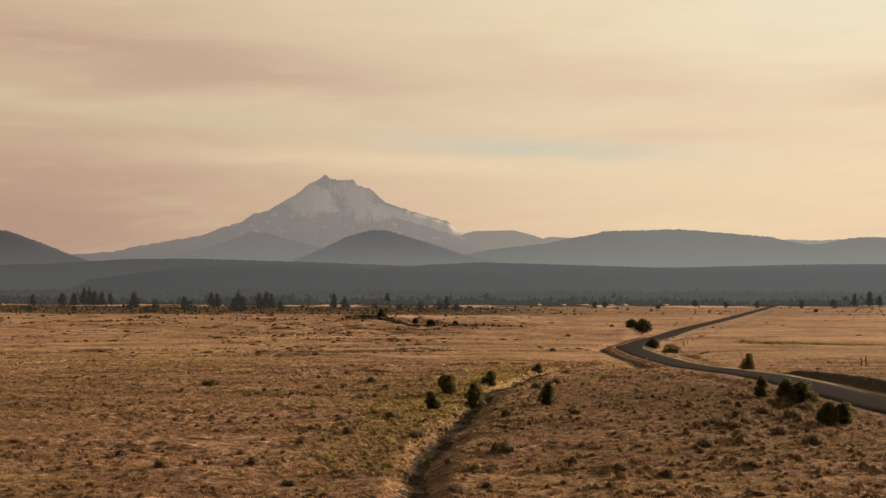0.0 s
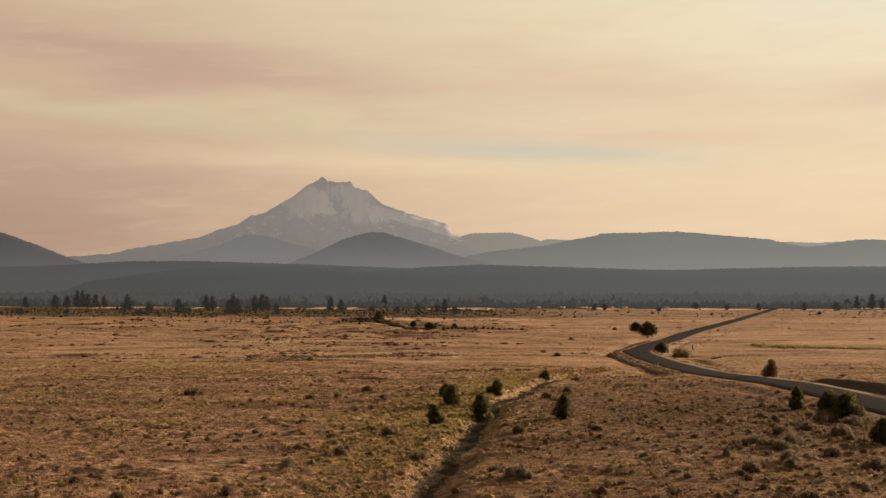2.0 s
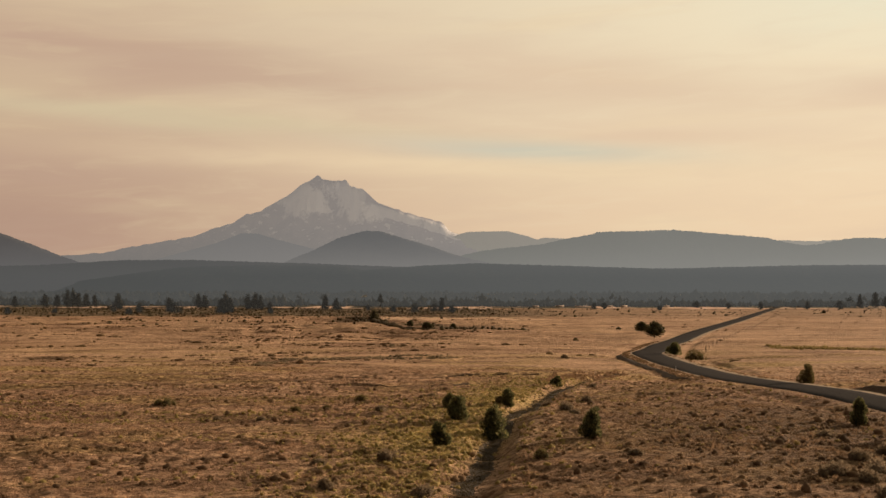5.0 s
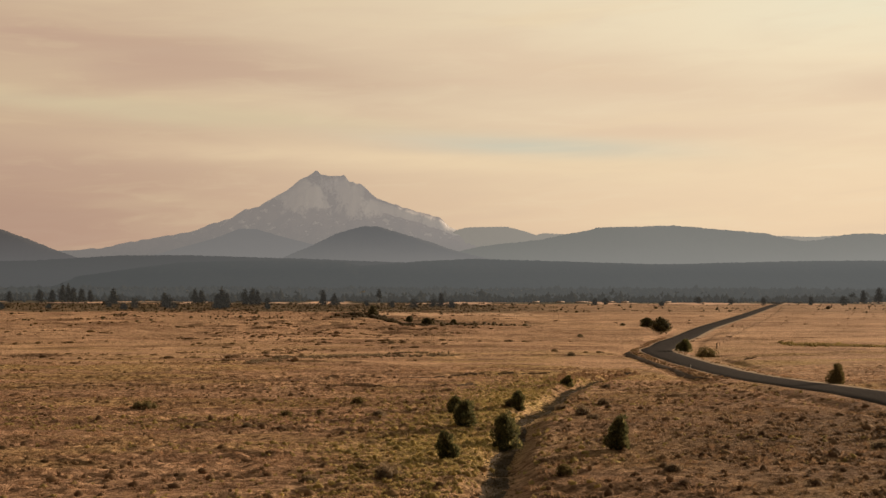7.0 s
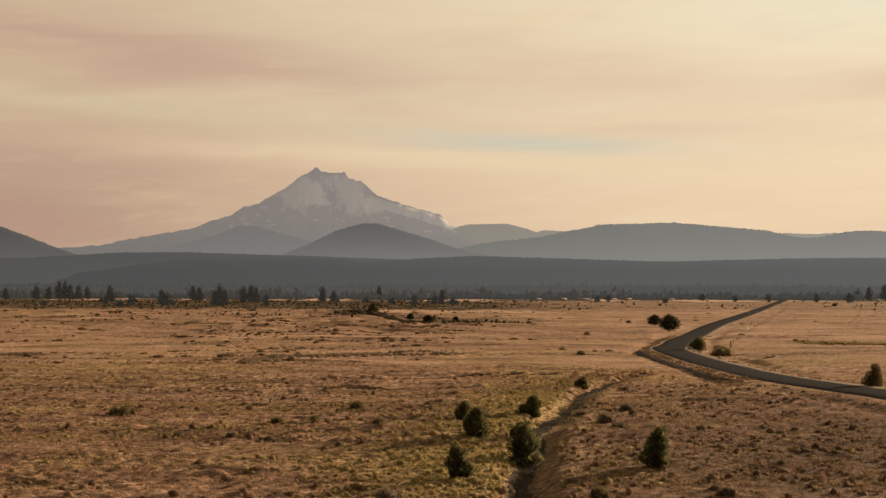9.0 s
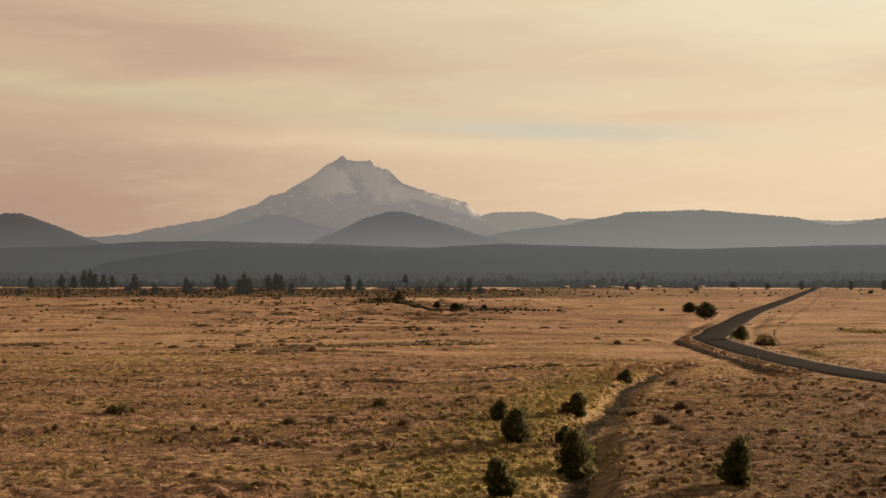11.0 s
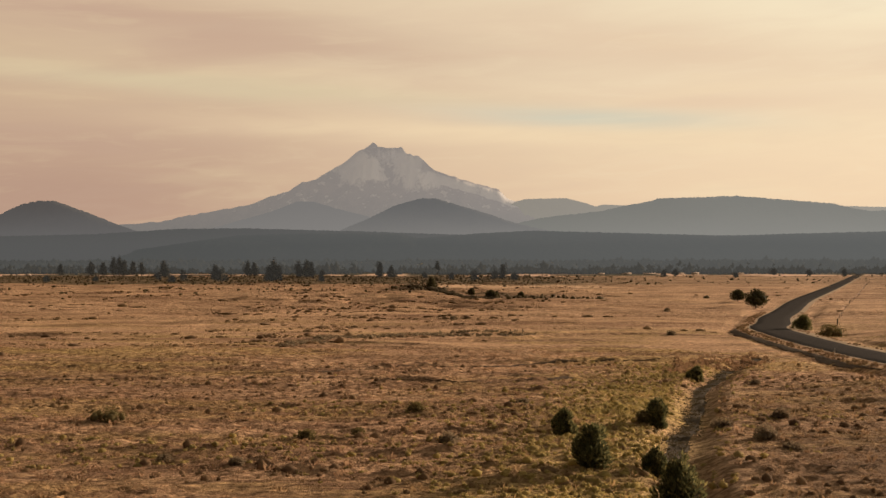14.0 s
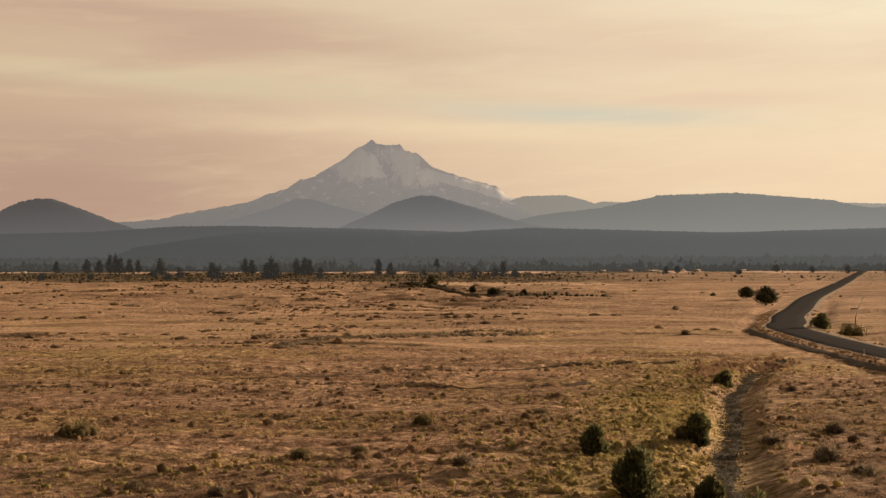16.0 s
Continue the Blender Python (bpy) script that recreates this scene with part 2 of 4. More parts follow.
def plain_material(name, low, high, scale, rough=0.85, strength=0.4, distance=0.02, metal=0.0, gloss=0.1):
    mat, n = material(name)
    place = n.add("ShaderNodeNewGeometry").outputs["Position"]
    grain = n.noise(place, scale, 6.0, 0.65)
    stain = n.noise(place, scale * 0.13, 4.0, 0.6)
    colour = n.mix(n.span(grain, 0.3, 0.7), rgb(*low), rgb(*high))
    colour = n.mix(n.span(stain, 0.4, 0.75, 0.0, 0.4), colour, rgb(*[0.6 * (a + b) / 2 for a, b in zip(low, high)]))
    finish(n, colour, rough, grain, strength, distance, metal, gloss)
    return mat


def hazed_distance_material(name, dark, light, veil_colour, veil, snow=0.0, scale=0.03, top=240.0, low_colour=None):
    """Far wooded or rocky slopes with kilometres of smoke haze as emission: a plain backdrop."""
    mat, n = material(name)
    geo = n.add("ShaderNodeNewGeometry")
    place = geo.outputs["Position"]
    xyz = n.add("ShaderNodeSeparateXYZ", {0: place})
    grain = n.noise(place, scale, 6.0, 0.65)
    colour = n.mix(n.span(grain, 0.35, 0.65), rgb(*dark), rgb(*light))
    if snow:
        streaks = n.noise(scaled(n, place, 1.0, 0.3, 0.62), 0.013, 8.0, 0.62, 0.15)
        flecks = n.noise(scaled(n, place, 0.6, 0.5, 1.0), 0.05, 4.0, 0.6)
        climb = n.math("MULTIPLY", n.span(n.math("MULTIPLY_ADD", xyz.outputs[0], 0.16, xyz.outputs[2]), 165.0, 285.0), n.span(xyz.outputs[2], 490.0, 420.0))
        climb = n.math("MULTIPLY", climb, n.span(xyz.outputs[0], -140.0, -270.0, 0.4, 1.0))
        rim = n.math("MULTIPLY", n.span(xyz.outputs[0], -310.0, -230.0), n.span(n.math("MULTIPLY_ADD", xyz.outputs[0], 0.30, xyz.outputs[2]), 226.0, 246.0))
        below = n.span(n.math("MULTIPLY_ADD", xyz.outputs[0], 0.30, xyz.outputs[2]), 286.0, 272.0)
        cover = n.math("ADD", streaks, n.math("MULTIPLY_ADD", n.math("MAXIMUM", climb, n.math("MULTIPLY", rim, 1.15)), 0.26, -0.22))
        colour = n.mix(n.math("MULTIPLY", n.span(cover, 0.40, 0.53), n.math("MAXIMUM", below, n.span(xyz.outputs[0], -260.0, -330.0))), colour, rgb(0.95, 0.92, 0.88))
        colour = n.mix(n.math("MULTIPLY", n.span(flecks, 0.57, 0.66, 0.0, 0.8), n.span(xyz.outputs[2], 170.0, 215.0)), colour, rgb(0.90, 0.87, 0.84))
    bump = n.add("ShaderNodeBump", {"Height": grain, "Strength": 0.5, "Distance": 6.0})
    slope = n.add("ShaderNodeBsdfDiffuse", {"Color": colour, "Normal": bump.outputs[0]})
    # haze glow, thicker low down and stronger towards the sun's side
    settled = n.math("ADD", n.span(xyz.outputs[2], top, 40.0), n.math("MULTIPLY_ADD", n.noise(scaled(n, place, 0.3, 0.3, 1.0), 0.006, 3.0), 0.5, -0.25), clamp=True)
    haze_tone = n.mix(settled, rgb(*veil_colour), rgb(*(low_colour or veil_colour)))
    glow = n.add("ShaderNodeEmission", {"Color": haze_tone, "Strength": n.span(xyz.outputs[0], -1900.0, 1900.0, 0.66, 1.05)})
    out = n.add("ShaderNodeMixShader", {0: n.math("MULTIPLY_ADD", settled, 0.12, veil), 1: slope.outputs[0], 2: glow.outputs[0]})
    n.add("ShaderNodeOutputMaterial", {0: out.outputs[0]})
    return mat


# WOODS, EDGE and PINE foliage glows with the same haze
WOODS = hazed_distance_material("hazed_far_wood_foliage", (0.03, 0.032, 0.026), (0.07, 0.07, 0.055), (0.088, 0.088, 0.083), 0.68, scale=0.08)
EDGE = hazed_distance_material("hazed_wood_edge_foliage", (0.020, 0.022, 0.017), (0.055, 0.053, 0.041), (0.074, 0.071, 0.064), 0.50, scale=0.2)
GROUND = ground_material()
ASPHALT = plain_material("worn_asphalt", (0.046, 0.044, 0.045), (0.080, 0.076, 0.076), 9.0, 1.0, 0.3, 0.01, gloss=0.0)
SHOULDER = plain_material("pale_gravel", (0.24, 0.175, 0.115), (0.39, 0.295, 0.20), 6.0, 0.95, 0.5, 0.03)
BED = plain_material("dark_bed_earth", (0.042, 0.034, 0.026), (0.080, 0.062, 0.046), 3.0, 0.95, 0.6, 0.05)
# earth coloured dark for the shade on faces turned from the sun
SHADED_SLOPE = plain_material("shade_toned_earth", (0.066, 0.048, 0.037), (0.125, 0.090, 0.066), 2.5, 0.95, 0.6, 0.08)
BARK = plain_material("juniper_bark", (0.07, 0.05, 0.035), (0.15, 0.11, 0.08), 12.0)
WOOD = plain_material("weathered_post_wood", (0.06, 0.045, 0.035), (0.14, 0.11, 0.085), 15.0)
WIRE = plain_material("rusty_wire", (0.10, 0.07, 0.05), (0.20, 0.14, 0.10), 20.0, 0.6, metal=0.6)
PALE = plain_material("faded_white_plastic", (0.45, 0.43, 0.40), (0.62, 0.60, 0.56), 8.0, 0.6)
REFLECTOR = plain_material("dusty_reflector", (0.45, 0.45, 0.45), (0.6, 0.6, 0.6), 30.0, 0.25)
FAR_JUNIPER = island_material("plain_juniper_foliage", [(0.0, (0.034, 0.034, 0.020)), (0.6, (0.075, 0.072, 0.040)), (1.0, (0.14, 0.125, 0.062))], through=0.3)
SHED = plain_material("dusty_shed_boards", (0.36, 0.28, 0.23), (0.50, 0.40, 0.33), 1.5)
JUNIPER = island_material("juniper_foliage", [(0.0, (0.062, 0.067, 0.036)), (0.5, (0.122, 0.126, 0.062)), (0.85, (0.22, 0.202, 0.09)), (1.0, (0.34, 0.285, 0.12))], through=0.5)
OLIVE = island_material("shrub_foliage", [(0.0, (0.10, 0.084, 0.042)), (0.5, (0.17, 0.138, 0.066)), (1.0, (0.28, 0.22, 0.10))], through=0.4)
SAGE = island_material("sagebrush_foliage", [(0.0, (0.095, 0.062, 0.039)), (0.5, (0.195, 0.13, 0.078)), (1.0, (0.38, 0.265, 0.155))], through=0.4, land=0.3)
SCRUB = island_material("far_scrub", [(0.0, (0.050, 0.038, 0.024)), (1.0, (0.11, 0.082, 0.048))])
SAGE_DARK = island_material("old_sage_foliage", [(0.0, (0.14, 0.108, 0.078)), (0.6, (0.25, 0.195, 0.135)), (1.0, (0.38, 0.30, 0.195))], through=0.5)
WEED = island_material("rusty_weeds", [(0.0, (0.22, 0.13, 0.085)), (1.0, (0.38, 0.24, 0.15))], through=0.35, land=0.2)
RABBIT = island_material("rabbitbrush_foliage", [(0.0, (0.25, 0.205, 0.082)), (0.5, (0.40, 0.325, 0.122)), (1.0, (0.53, 0.435, 0.165))], through=0.45, land=0.25)
GRASS = island_material("dry_grass", [(0.0, (0.24, 0.15, 0.092)), (0.5, (0.44, 0.29, 0.182)), (1.0, (0.62, 0.43, 0.28))], through=0.4, land=0.7)
BUNCH = island_material("bunch_grass_blades", [(0.0, (0.22, 0.138, 0.085)), (0.5, (0.44, 0.29, 0.18)), (1.0, (0.64, 0.45, 0.29))], through=0.4, land=0.65)
DITCH = island_material("ditch_sedge", [(0.0, (0.060, 0.050, 0.032)), (1.0, (0.125, 0.10, 0.062))], through=0.25)
PINE = hazed_distance_material("hazed_far_pine_foliage", (0.022, 0.024, 0.016), (0.06, 0.057, 0.040), (0.068, 0.062, 0.054), 0.19, scale=0.3)


# ---- meshes ----
def mesh_of(name, verts, faces, mats, smooth=False):
    """A mesh from arrays of places and of equal-sided faces."""
    verts = np.asarray(verts, np.float32)
    faces = np.asarray(faces, np.int32)
    mesh = bpy.data.meshes.new(name)
    count, sides = faces.shape
    mesh.vertices.add(len(verts))
    mesh.vertices.foreach_set("co", verts.ravel())
    mesh.loops.add(count * sides)
    mesh.loops.foreach_set("vertex_index", faces.ravel())
    mesh.polygons.add(count)
    mesh.polygons.foreach_set("loop_start", np.arange(0, count * sides, sides, dtype=np.int32))
    mesh.polygons.foreach_set("loop_total", np.full(count, sides, np.int32))
    for m in mats if isinstance(mats, (list, tuple)) else [mats]:
        mesh.materials.append(m)
    if smooth:
        mesh.polygons.foreach_set("use_smooth", np.ones(count, bool))
    mesh.update(calc_edges=True)
    return mesh


def part(name, mesh, parent, label=""):
    ob = new(name, mesh)
    ob.parent = parent
    return tagged(ob, label)


def lattice(shape):
    """Faces of a grid of rows by columns."""
    rows, cols = shape
    k = np.arange(rows * cols).reshape(rows, cols)
    return np.stack([k[:-1, :-1], k[:-1, 1:], k[1:, 1:], k[1:, :-1]], -1).reshape(-1, 4)


# terrain >>>
def ss(a, b, x):
    k = np.clip((x - a) / (b - a), 0, 1)
    return k * k * (3 - 2 * k)


def value_noise(x, y, seed=0):
    """Smooth noise between -1 and 1 with cells of one metre."""
    xi, yi = np.floor(x), np.floor(y)
    u, v = x - xi, y - yi
    u, v = u * u * (3 - 2 * u), v * v * (3 - 2 * v)

    def pick(i, j):
        h = np.sin(i * 127.1 + j * 311.7 + seed * 74.7) * 43758.5453
        return 2 * (h - np.floor(h)) - 1
    low = pick(xi, yi) * (1 - u) + pick(xi + 1, yi) * u
    top = pick(xi, yi + 1) * (1 - u) + pick(xi + 1, yi + 1) * u
    return low * (1 - v) + top * v


def fbm(x, y, octaves=4, seed=0):
    total, size = 0, 1.0
    for k in range(octaves):
        total = total + size * value_noise(x * 2 ** k + 17.3 * k, y * 2 ** k - 9.1 * k, seed + k)
        size *= 0.5
    return total


ROAD = [(54.5, -40), (53.5, 60), (52.2, 105), (50.8, 140), (50.2, 164), (49.2, 181), (47.0, 198), (46.5, 215), (47.6, 234), (49.6, 255), (50.4, 280), (50.8, 308), (52.7, 331),
        (58.0, 349), (66, 381), (80.3, 427), (103.8, 504), (137, 602), (165, 682), (244.5, 912), (326, 1150)]
ROAD_Y = [-40, 110, 140, 165, 182, 198, 215, 234, 255, 280, 310, 332, 349, 381, 427, 504, 602, 682, 912, 1150]
ROAD_Z = [2.6, 2.4, 2.45, 2.45, 2.35, 1.95, 1.3, 0.5, -0.4, -0.9, -0.95, -1.05, -1.3, -1.8, -2.3, -2.6, -2.9, -3.0, -3.0, -3.0]
WASH = [(-8, 40), (-3.6, 70), (-2.2, 82), (-0.6, 100), (1.0, 111), (3.0, 129), (5.4, 146), (7.6, 162), (9.6, 172), (12.3, 186), (15, 198), (18.5, 210), (22.5, 225), (27, 240), (33, 252)]


def smooth_line(points, step):
    """A line through the points, rounded, with a point every step metres."""
    p = np.array(points, float)
    s = np.r_[0, np.cumsum(np.hypot(*np.diff(p, axis=0).T))]
    tangent = np.gradient(p, s, axis=0)
    q = np.arange(0, s[-1], step)
    k = np.clip(np.searchsorted(s, q, "right") - 1, 0, len(s) - 2)
    d = (s[k + 1] - s[k])[:, None]
    u = ((q - s[k])[:, None]) / d
    return ((2 * u ** 3 - 3 * u ** 2 + 1) * p[k] + (u ** 3 - 2 * u ** 2 + u) * d * tangent[k]
            + (-2 * u ** 3 + 3 * u ** 2) * p[k + 1] + (u ** 3 - u ** 2) * d * tangent[k + 1])


TRACK = [(-74, 200), (-54, 206), (-43, 209.5), (-35, 214.5), (-28, 217.5), (-22, 221), (-15.6, 227), (-7, 230), (2, 236), (10.5, 239), (20.5, 244.5), (30, 250)]
LEDGE = [(-19, 208), (-11, 208), (-6, 207.4), (-1, 209), (3.2, 212.4), (8, 215)]
ROAD_LINE = smooth_line(ROAD, 1.5)
WASH_LINE = smooth_line(WASH, 0.8)
TRACK_LINE = smooth_line(TRACK, 1.5)
LEDGE_LINE = smooth_line(LEDGE, 1.0)


def off_line(line, x, y, reach):
    """The distance from a line, positive to its right, and the place along it."""
    x, y = np.asarray(x, float), np.asarray(y, float)
    shape = np.broadcast(x, y).shape
    px, py = np.broadcast_to(x, shape).ravel(), np.broadcast_to(y, shape).ravel()
    best, side, along = np.full(px.size, 1e9), np.ones(px.size), np.zeros(px.size)
    lo, hi = line.min(0) - reach, line.max(0) + reach
    idx = np.flatnonzero((px > lo[0]) & (px < hi[0]) & (py > lo[1]) & (py < hi[1]))
    way = np.gradient(line, axis=0)
    for part_of in np.array_split(idx, max(1, len(idx) // 4000)):
        if not len(part_of):
            continue
        dx, dy = px[part_of, None] - line[:, 0], py[part_of, None] - line[:, 1]
        d2 = dx * dx + dy * dy
        k = d2.argmin(1)
        row = np.arange(len(part_of))
        best[part_of] = np.sqrt(d2[row, k])
        cross = dx[row, k] * way[k, 1] - dy[row, k] * way[k, 0]
        side[part_of] = np.where(cross >= 0, 1, -1)
        along[part_of] = k
    return (best * side).reshape(shape), along.reshape(shape)


def road_z(y):
    return np.interp(y, ROAD_Y, ROAD_Z)


def ledges(x, y, gap, height, seed):
    """Low broken ledges across the plain, steep on their near side."""
    p = y / gap + 1.1 * fbm(x / (gap * 5), y / (gap * 5), 3, seed) + 0.12 * value_noise(x / (gap * 0.35), y / gap, seed + 5)
    u = p - np.floor(p)
    some = ss(0.05, 0.65, fbm(x / (gap * 2.2), np.floor(p) * 3.7, 2, seed + 2))
    return height * some * np.minimum(ss(0, 0.09, u), ss(1.0, 0.1, u))


def hummocks(x, y):
    """Close-set tussocks: rounded tops with creases between them, in patches."""
    patchy = 0.3 + 0.7 * ss(-0.4, 0.3, fbm(x / 16, y / 6, 3, 101))
    tops = np.abs(value_noise(x / 0.85 + 0.4 * value_noise(x, y, 104), y / 0.62, 102)) + 0.5 * np.abs(value_noise(x / 0.5, y / 0.4, 103))
    return (0.31 * patchy * tops - 0.10) * ss(300, 225, y) * ss(55, 75, y)


def ground_z(x, y):
    """The height of the land."""
    x, y = np.asarray(x, float), np.asarray(y, float)
    z = 2.2 - 1.8 * ss(100, 240, y) - 2.0 * ss(212, 345, y) - 1.5 * ss(390, 620, y)
    z = z + 0.55 * np.exp(-((x - 22) / 26) ** 2 - ((y - 128) / 38) ** 2)
    z = z + 0.5 * np.exp(-((x - 3) / 13) ** 2 - ((y - 167) / 24) ** 2)
    z = z + 0.9 * np.exp(-((x - 38) / 12) ** 2 - ((y - 193) / 28) ** 2)
    z = z - 0.45 * np.exp(-((x - 31) / 11) ** 2 - ((y - 262) / 26) ** 2)
    beside, _ = off_line(ROAD_LINE, x, y, 22)
    cut = ss(5.6, 8.2, beside) * (x > 46) * ss(70, 110, y) * ss(204, 184, y)
    z = z + 1.55 * cut * ss(130, 80, x)
    z = z - 1.0 * np.exp(-((x - 65) / 8) ** 2 - ((y - 318) / 16) ** 2)
    z = z + 0.35 * fbm(x / 45, y / 30, 3, 3) + 0.13 * fbm(x / 9, y / 3.2, 4, 11) * ss(700, 300, y)
    z = z + (1.05 - 0.7 * ss(0.06, 0.18, x / (y + 60))) * (np.abs(fbm(x / 34, y / 12, 3, 35)) - 0.42) * ss(290, 400, y) * ss(1300, 900, y)
    z = z + 1.5 * (np.abs(value_noise(x / 11 + value_noise(x / 20, y / 9, 123), y / 6.5, 121)) - 0.3) * ss(400, 500, y) * ss(800, 730, y) * ss(0.05, -0.06, x / y)
    z = z + 0.10 * np.clip(fbm(x / 2.4, y / 1.5, 2, 31), 0, 1) * ss(330, 230, y)
    z = z + ledges(x, y, 6.5, 0.17, 3) * ss(330, 260, y) * (1 - 0.8 * ss(40, 47, x) * ss(240, 220, y)) * (1 - 0.7 * ss(0, 20, x) * ss(200, 170, y)) + ledges(x, y, 19.0, 0.75, 7) * 0.75 * ss(240, 300, y) * ss(900, 700, y) * (0.55 + 0.45 * ss(40, -40, x - 0.1 * y))
    d, along = off_line(WASH_LINE, x, y, 12)
    z = z + hummocks(x, y) * (1 - 0.9 * ss(-2.4, -1.2, d) * ss(4.5, 2.4, d)) * (1 - 0.3 * ss(4, 14, x - 0.17 * y + 20) * ss(60, 100, y))
    run = ss(0, 25, along) * ss(len(WASH_LINE), len(WASH_LINE) - 12, along)
    depth = 0.85 + 0.2 * value_noise(along / 9.0, along * 0.0, 5)
    near = d + 0.6 * value_noise(x / 6.0, y / 6.0, 8)
    near = np.where(near < 0, -near * 0.7, near * 0.62)
    z = z - depth * run * (1 - ss(0.3, 1.9, near)) - 0.1 * run * np.exp(-((d + 7) / 7) ** 2)
    for line, high in ((TRACK_LINE, 0.42), (LEDGE_LINE, 0.5)):
        d, along = off_line(line, x, y, 8)
        d = d + 0.8 * value_noise(x / 5.0, y / 5.0, 57) + 0.25 * value_noise(x / 1.3, y / 1.3, 60)
        broken = 0.35 + 0.65 * ss(-0.5, 0.2, fbm(x / 7.0, y * 0, 3, 58))
        z = z + high * broken * (0.45 + 0.55 * ss(-42, -18, x)) * ss(0.3, -0.35, d) * ss(-7.5, -1.0, d) * ss(0, 8, along) * ss(len(line), len(line) - 6, along)
    d = beside
    bed = road_z(y) - 0.10
    far = np.abs(d)
    bend = ss(205, 235, y) * ss(400, 330, y)
    outer = np.where(d < 0, 1.0, 0.0)
    z = bed + (z - bed - 0.6 * outer * bend * 0.5 * ss(30, 8, far)) * ss(5.0, 11.0 - 2.6 * outer * bend - 2.6 * (1 - outer) * ss(226, 205, y), far + 0.6 * value_noise(x / 7.0, y / 7.0, 9))
    z = z - (0.40 + 0.15 * outer * bend) * np.exp(-((far - 8.4) / 1.7) ** 2) * ss(1200, 500, y) * (1 - cut)
    return z
# <<< terrain


def steps(*stretches):
    """Coordinates in stretches of (start, end, step)."""
    return np.concatenate([np.arange(a, b, c) for a, b, c in stretches])


def growing(start, end, step, ratio):
    out, x = [], start
    while x < end:
        out.append(x)
        x += step
        step *= ratio
    return np.array(out + [end])


def build_ground():
    side = growing(90, 3200, 1.3, 1.12)
    xs = np.r_[-side[::-1] + 10, steps((-79, -58, 0.6), (-58, 62, 0.4), (62, 90, 0.7)), side]
    ys = np.r_[steps((-600, 40, 20)), steps((40, 60, 1.0)), steps((60, 76, 0.5)), steps((76, 150, 0.28), (150, 235, 0.33)), steps((235, 290, 0.45), (290, 340, 0.8)), steps((340, 470, 1.2), (470, 770, 1.6)), growing(770, 5200, 4.0, 1.03)]
    x, y = np.meshgrid(xs, ys)
    verts = np.stack([x, y, ground_z(x, y)], -1).reshape(-1, 3)
    return tagged(new("ground", mesh_of("ground", verts, lattice(x.shape), GROUND, True)), "tan dry grass plain with worn earth patches", "ground", kind="structure")


def build_road():
    line = ROAD_LINE
    way = np.gradient(line, axis=0)
    way /= np.hypot(*way.T)[:, None]
    right = np.stack([way[:, 1], -way[:, 0]], -1)

    def strip(offsets, lifts, wobble, start=0):
        rows = []
        for k, (o, lift) in enumerate(zip(offsets, lifts)):
            shake = wobble[k] * value_noise(np.arange(len(line)) / 2.2, np.full(len(line), k + 0.5), 21)
            turnout = 1.6 * np.exp(-((line[:, 1] - 330) / 20) ** 2) if o > 4.5 else 0.0
            p = line + right * (o + shake + turnout)[:, None]
            rows.append(np.c_[p, road_z(line[:, 1]) + lift if o < 4.5 else np.minimum(road_z(line[:, 1]) + lift, ground_z(p[:, 0], p[:, 1]) + 0.09)])
        grid = np.stack(rows, 1)[start:]
        return mesh_of("road", grid.reshape(-1, 3), lattice(grid.shape[:2]), ASPHALT if len(offsets) > 4 else SHOULDER, True)
    tagged(new("road", strip([-3.9, -3.7, -1.8, 0, 1.8, 3.7, 3.9], [-0.12, 0.0, 0.03, 0.05, 0.03, 0.0, -0.12], [0.12, 0.1, 0, 0, 0, 0.1, 0.12])),
           "grey worn asphalt road curving over the plain", "road", kind="structure")
    for name, a, b in (("road_shoulder_1", -4.2, -3.75), ("road_shoulder_2", 3.75, 5.4)):
        tagged(new(name, strip([a, a * 0.5 + b * 0.5, b], [-0.05, -0.01, -0.02], [0.3, 0, 0.0], int(np.argmax(line[:, 1] > 228)) if a < 0 else 0)), "pale gravel verge beside the asphalt", "road shoulder", kind="structure")


def build_banks():
    """Bare earth, with shade put into its colour, on the cut above the road and on the fill below the bend."""
    way = np.gradient(ROAD_LINE, axis=0)
    way /= np.hypot(*way.T)[:, None]
    right = np.stack([way[:, 1], -way[:, 0]], -1)
    for name, low, high, near, far, label in (("road_cut", 85, 196, 5.75, 9.6, "earth cut beside the road, toned dark for shade"), ("road_bank", 222, 345, -6.2, -8.0, "earth bank below the road's bend, toned dark for shade")):
        k = np.flatnonzero((ROAD_LINE[:, 1] > low) & (ROAD_LINE[:, 1] < high))
        fade = np.clip(np.minimum(np.arange(len(k)), np.arange(len(k))[::-1]) / 14.0, 0.05, 1.0)
        rows = []
        for j, u in enumerate(np.linspace(0, 1, 9)):
            o = near + (far - near) * (0.12 + u * fade * (0.85 + 0.3 * value_noise(np.arange(len(k)) / 5.0, np.full(len(k), 0.5), 51)))
            p = ROAD_LINE[k] + right[k] * o[:, None]
            rows.append(np.c_[p, ground_z(p[:, 0], p[:, 1]) + (0.11 if 0 < j < 8 else -0.08)])
        grid = np.stack(rows, 1)
        tagged(new(name, mesh_of(name, grid.reshape(-1, 3), lattice(grid.shape[:2]), SHADED_SLOPE, True)), label, "bank", kind="structure")


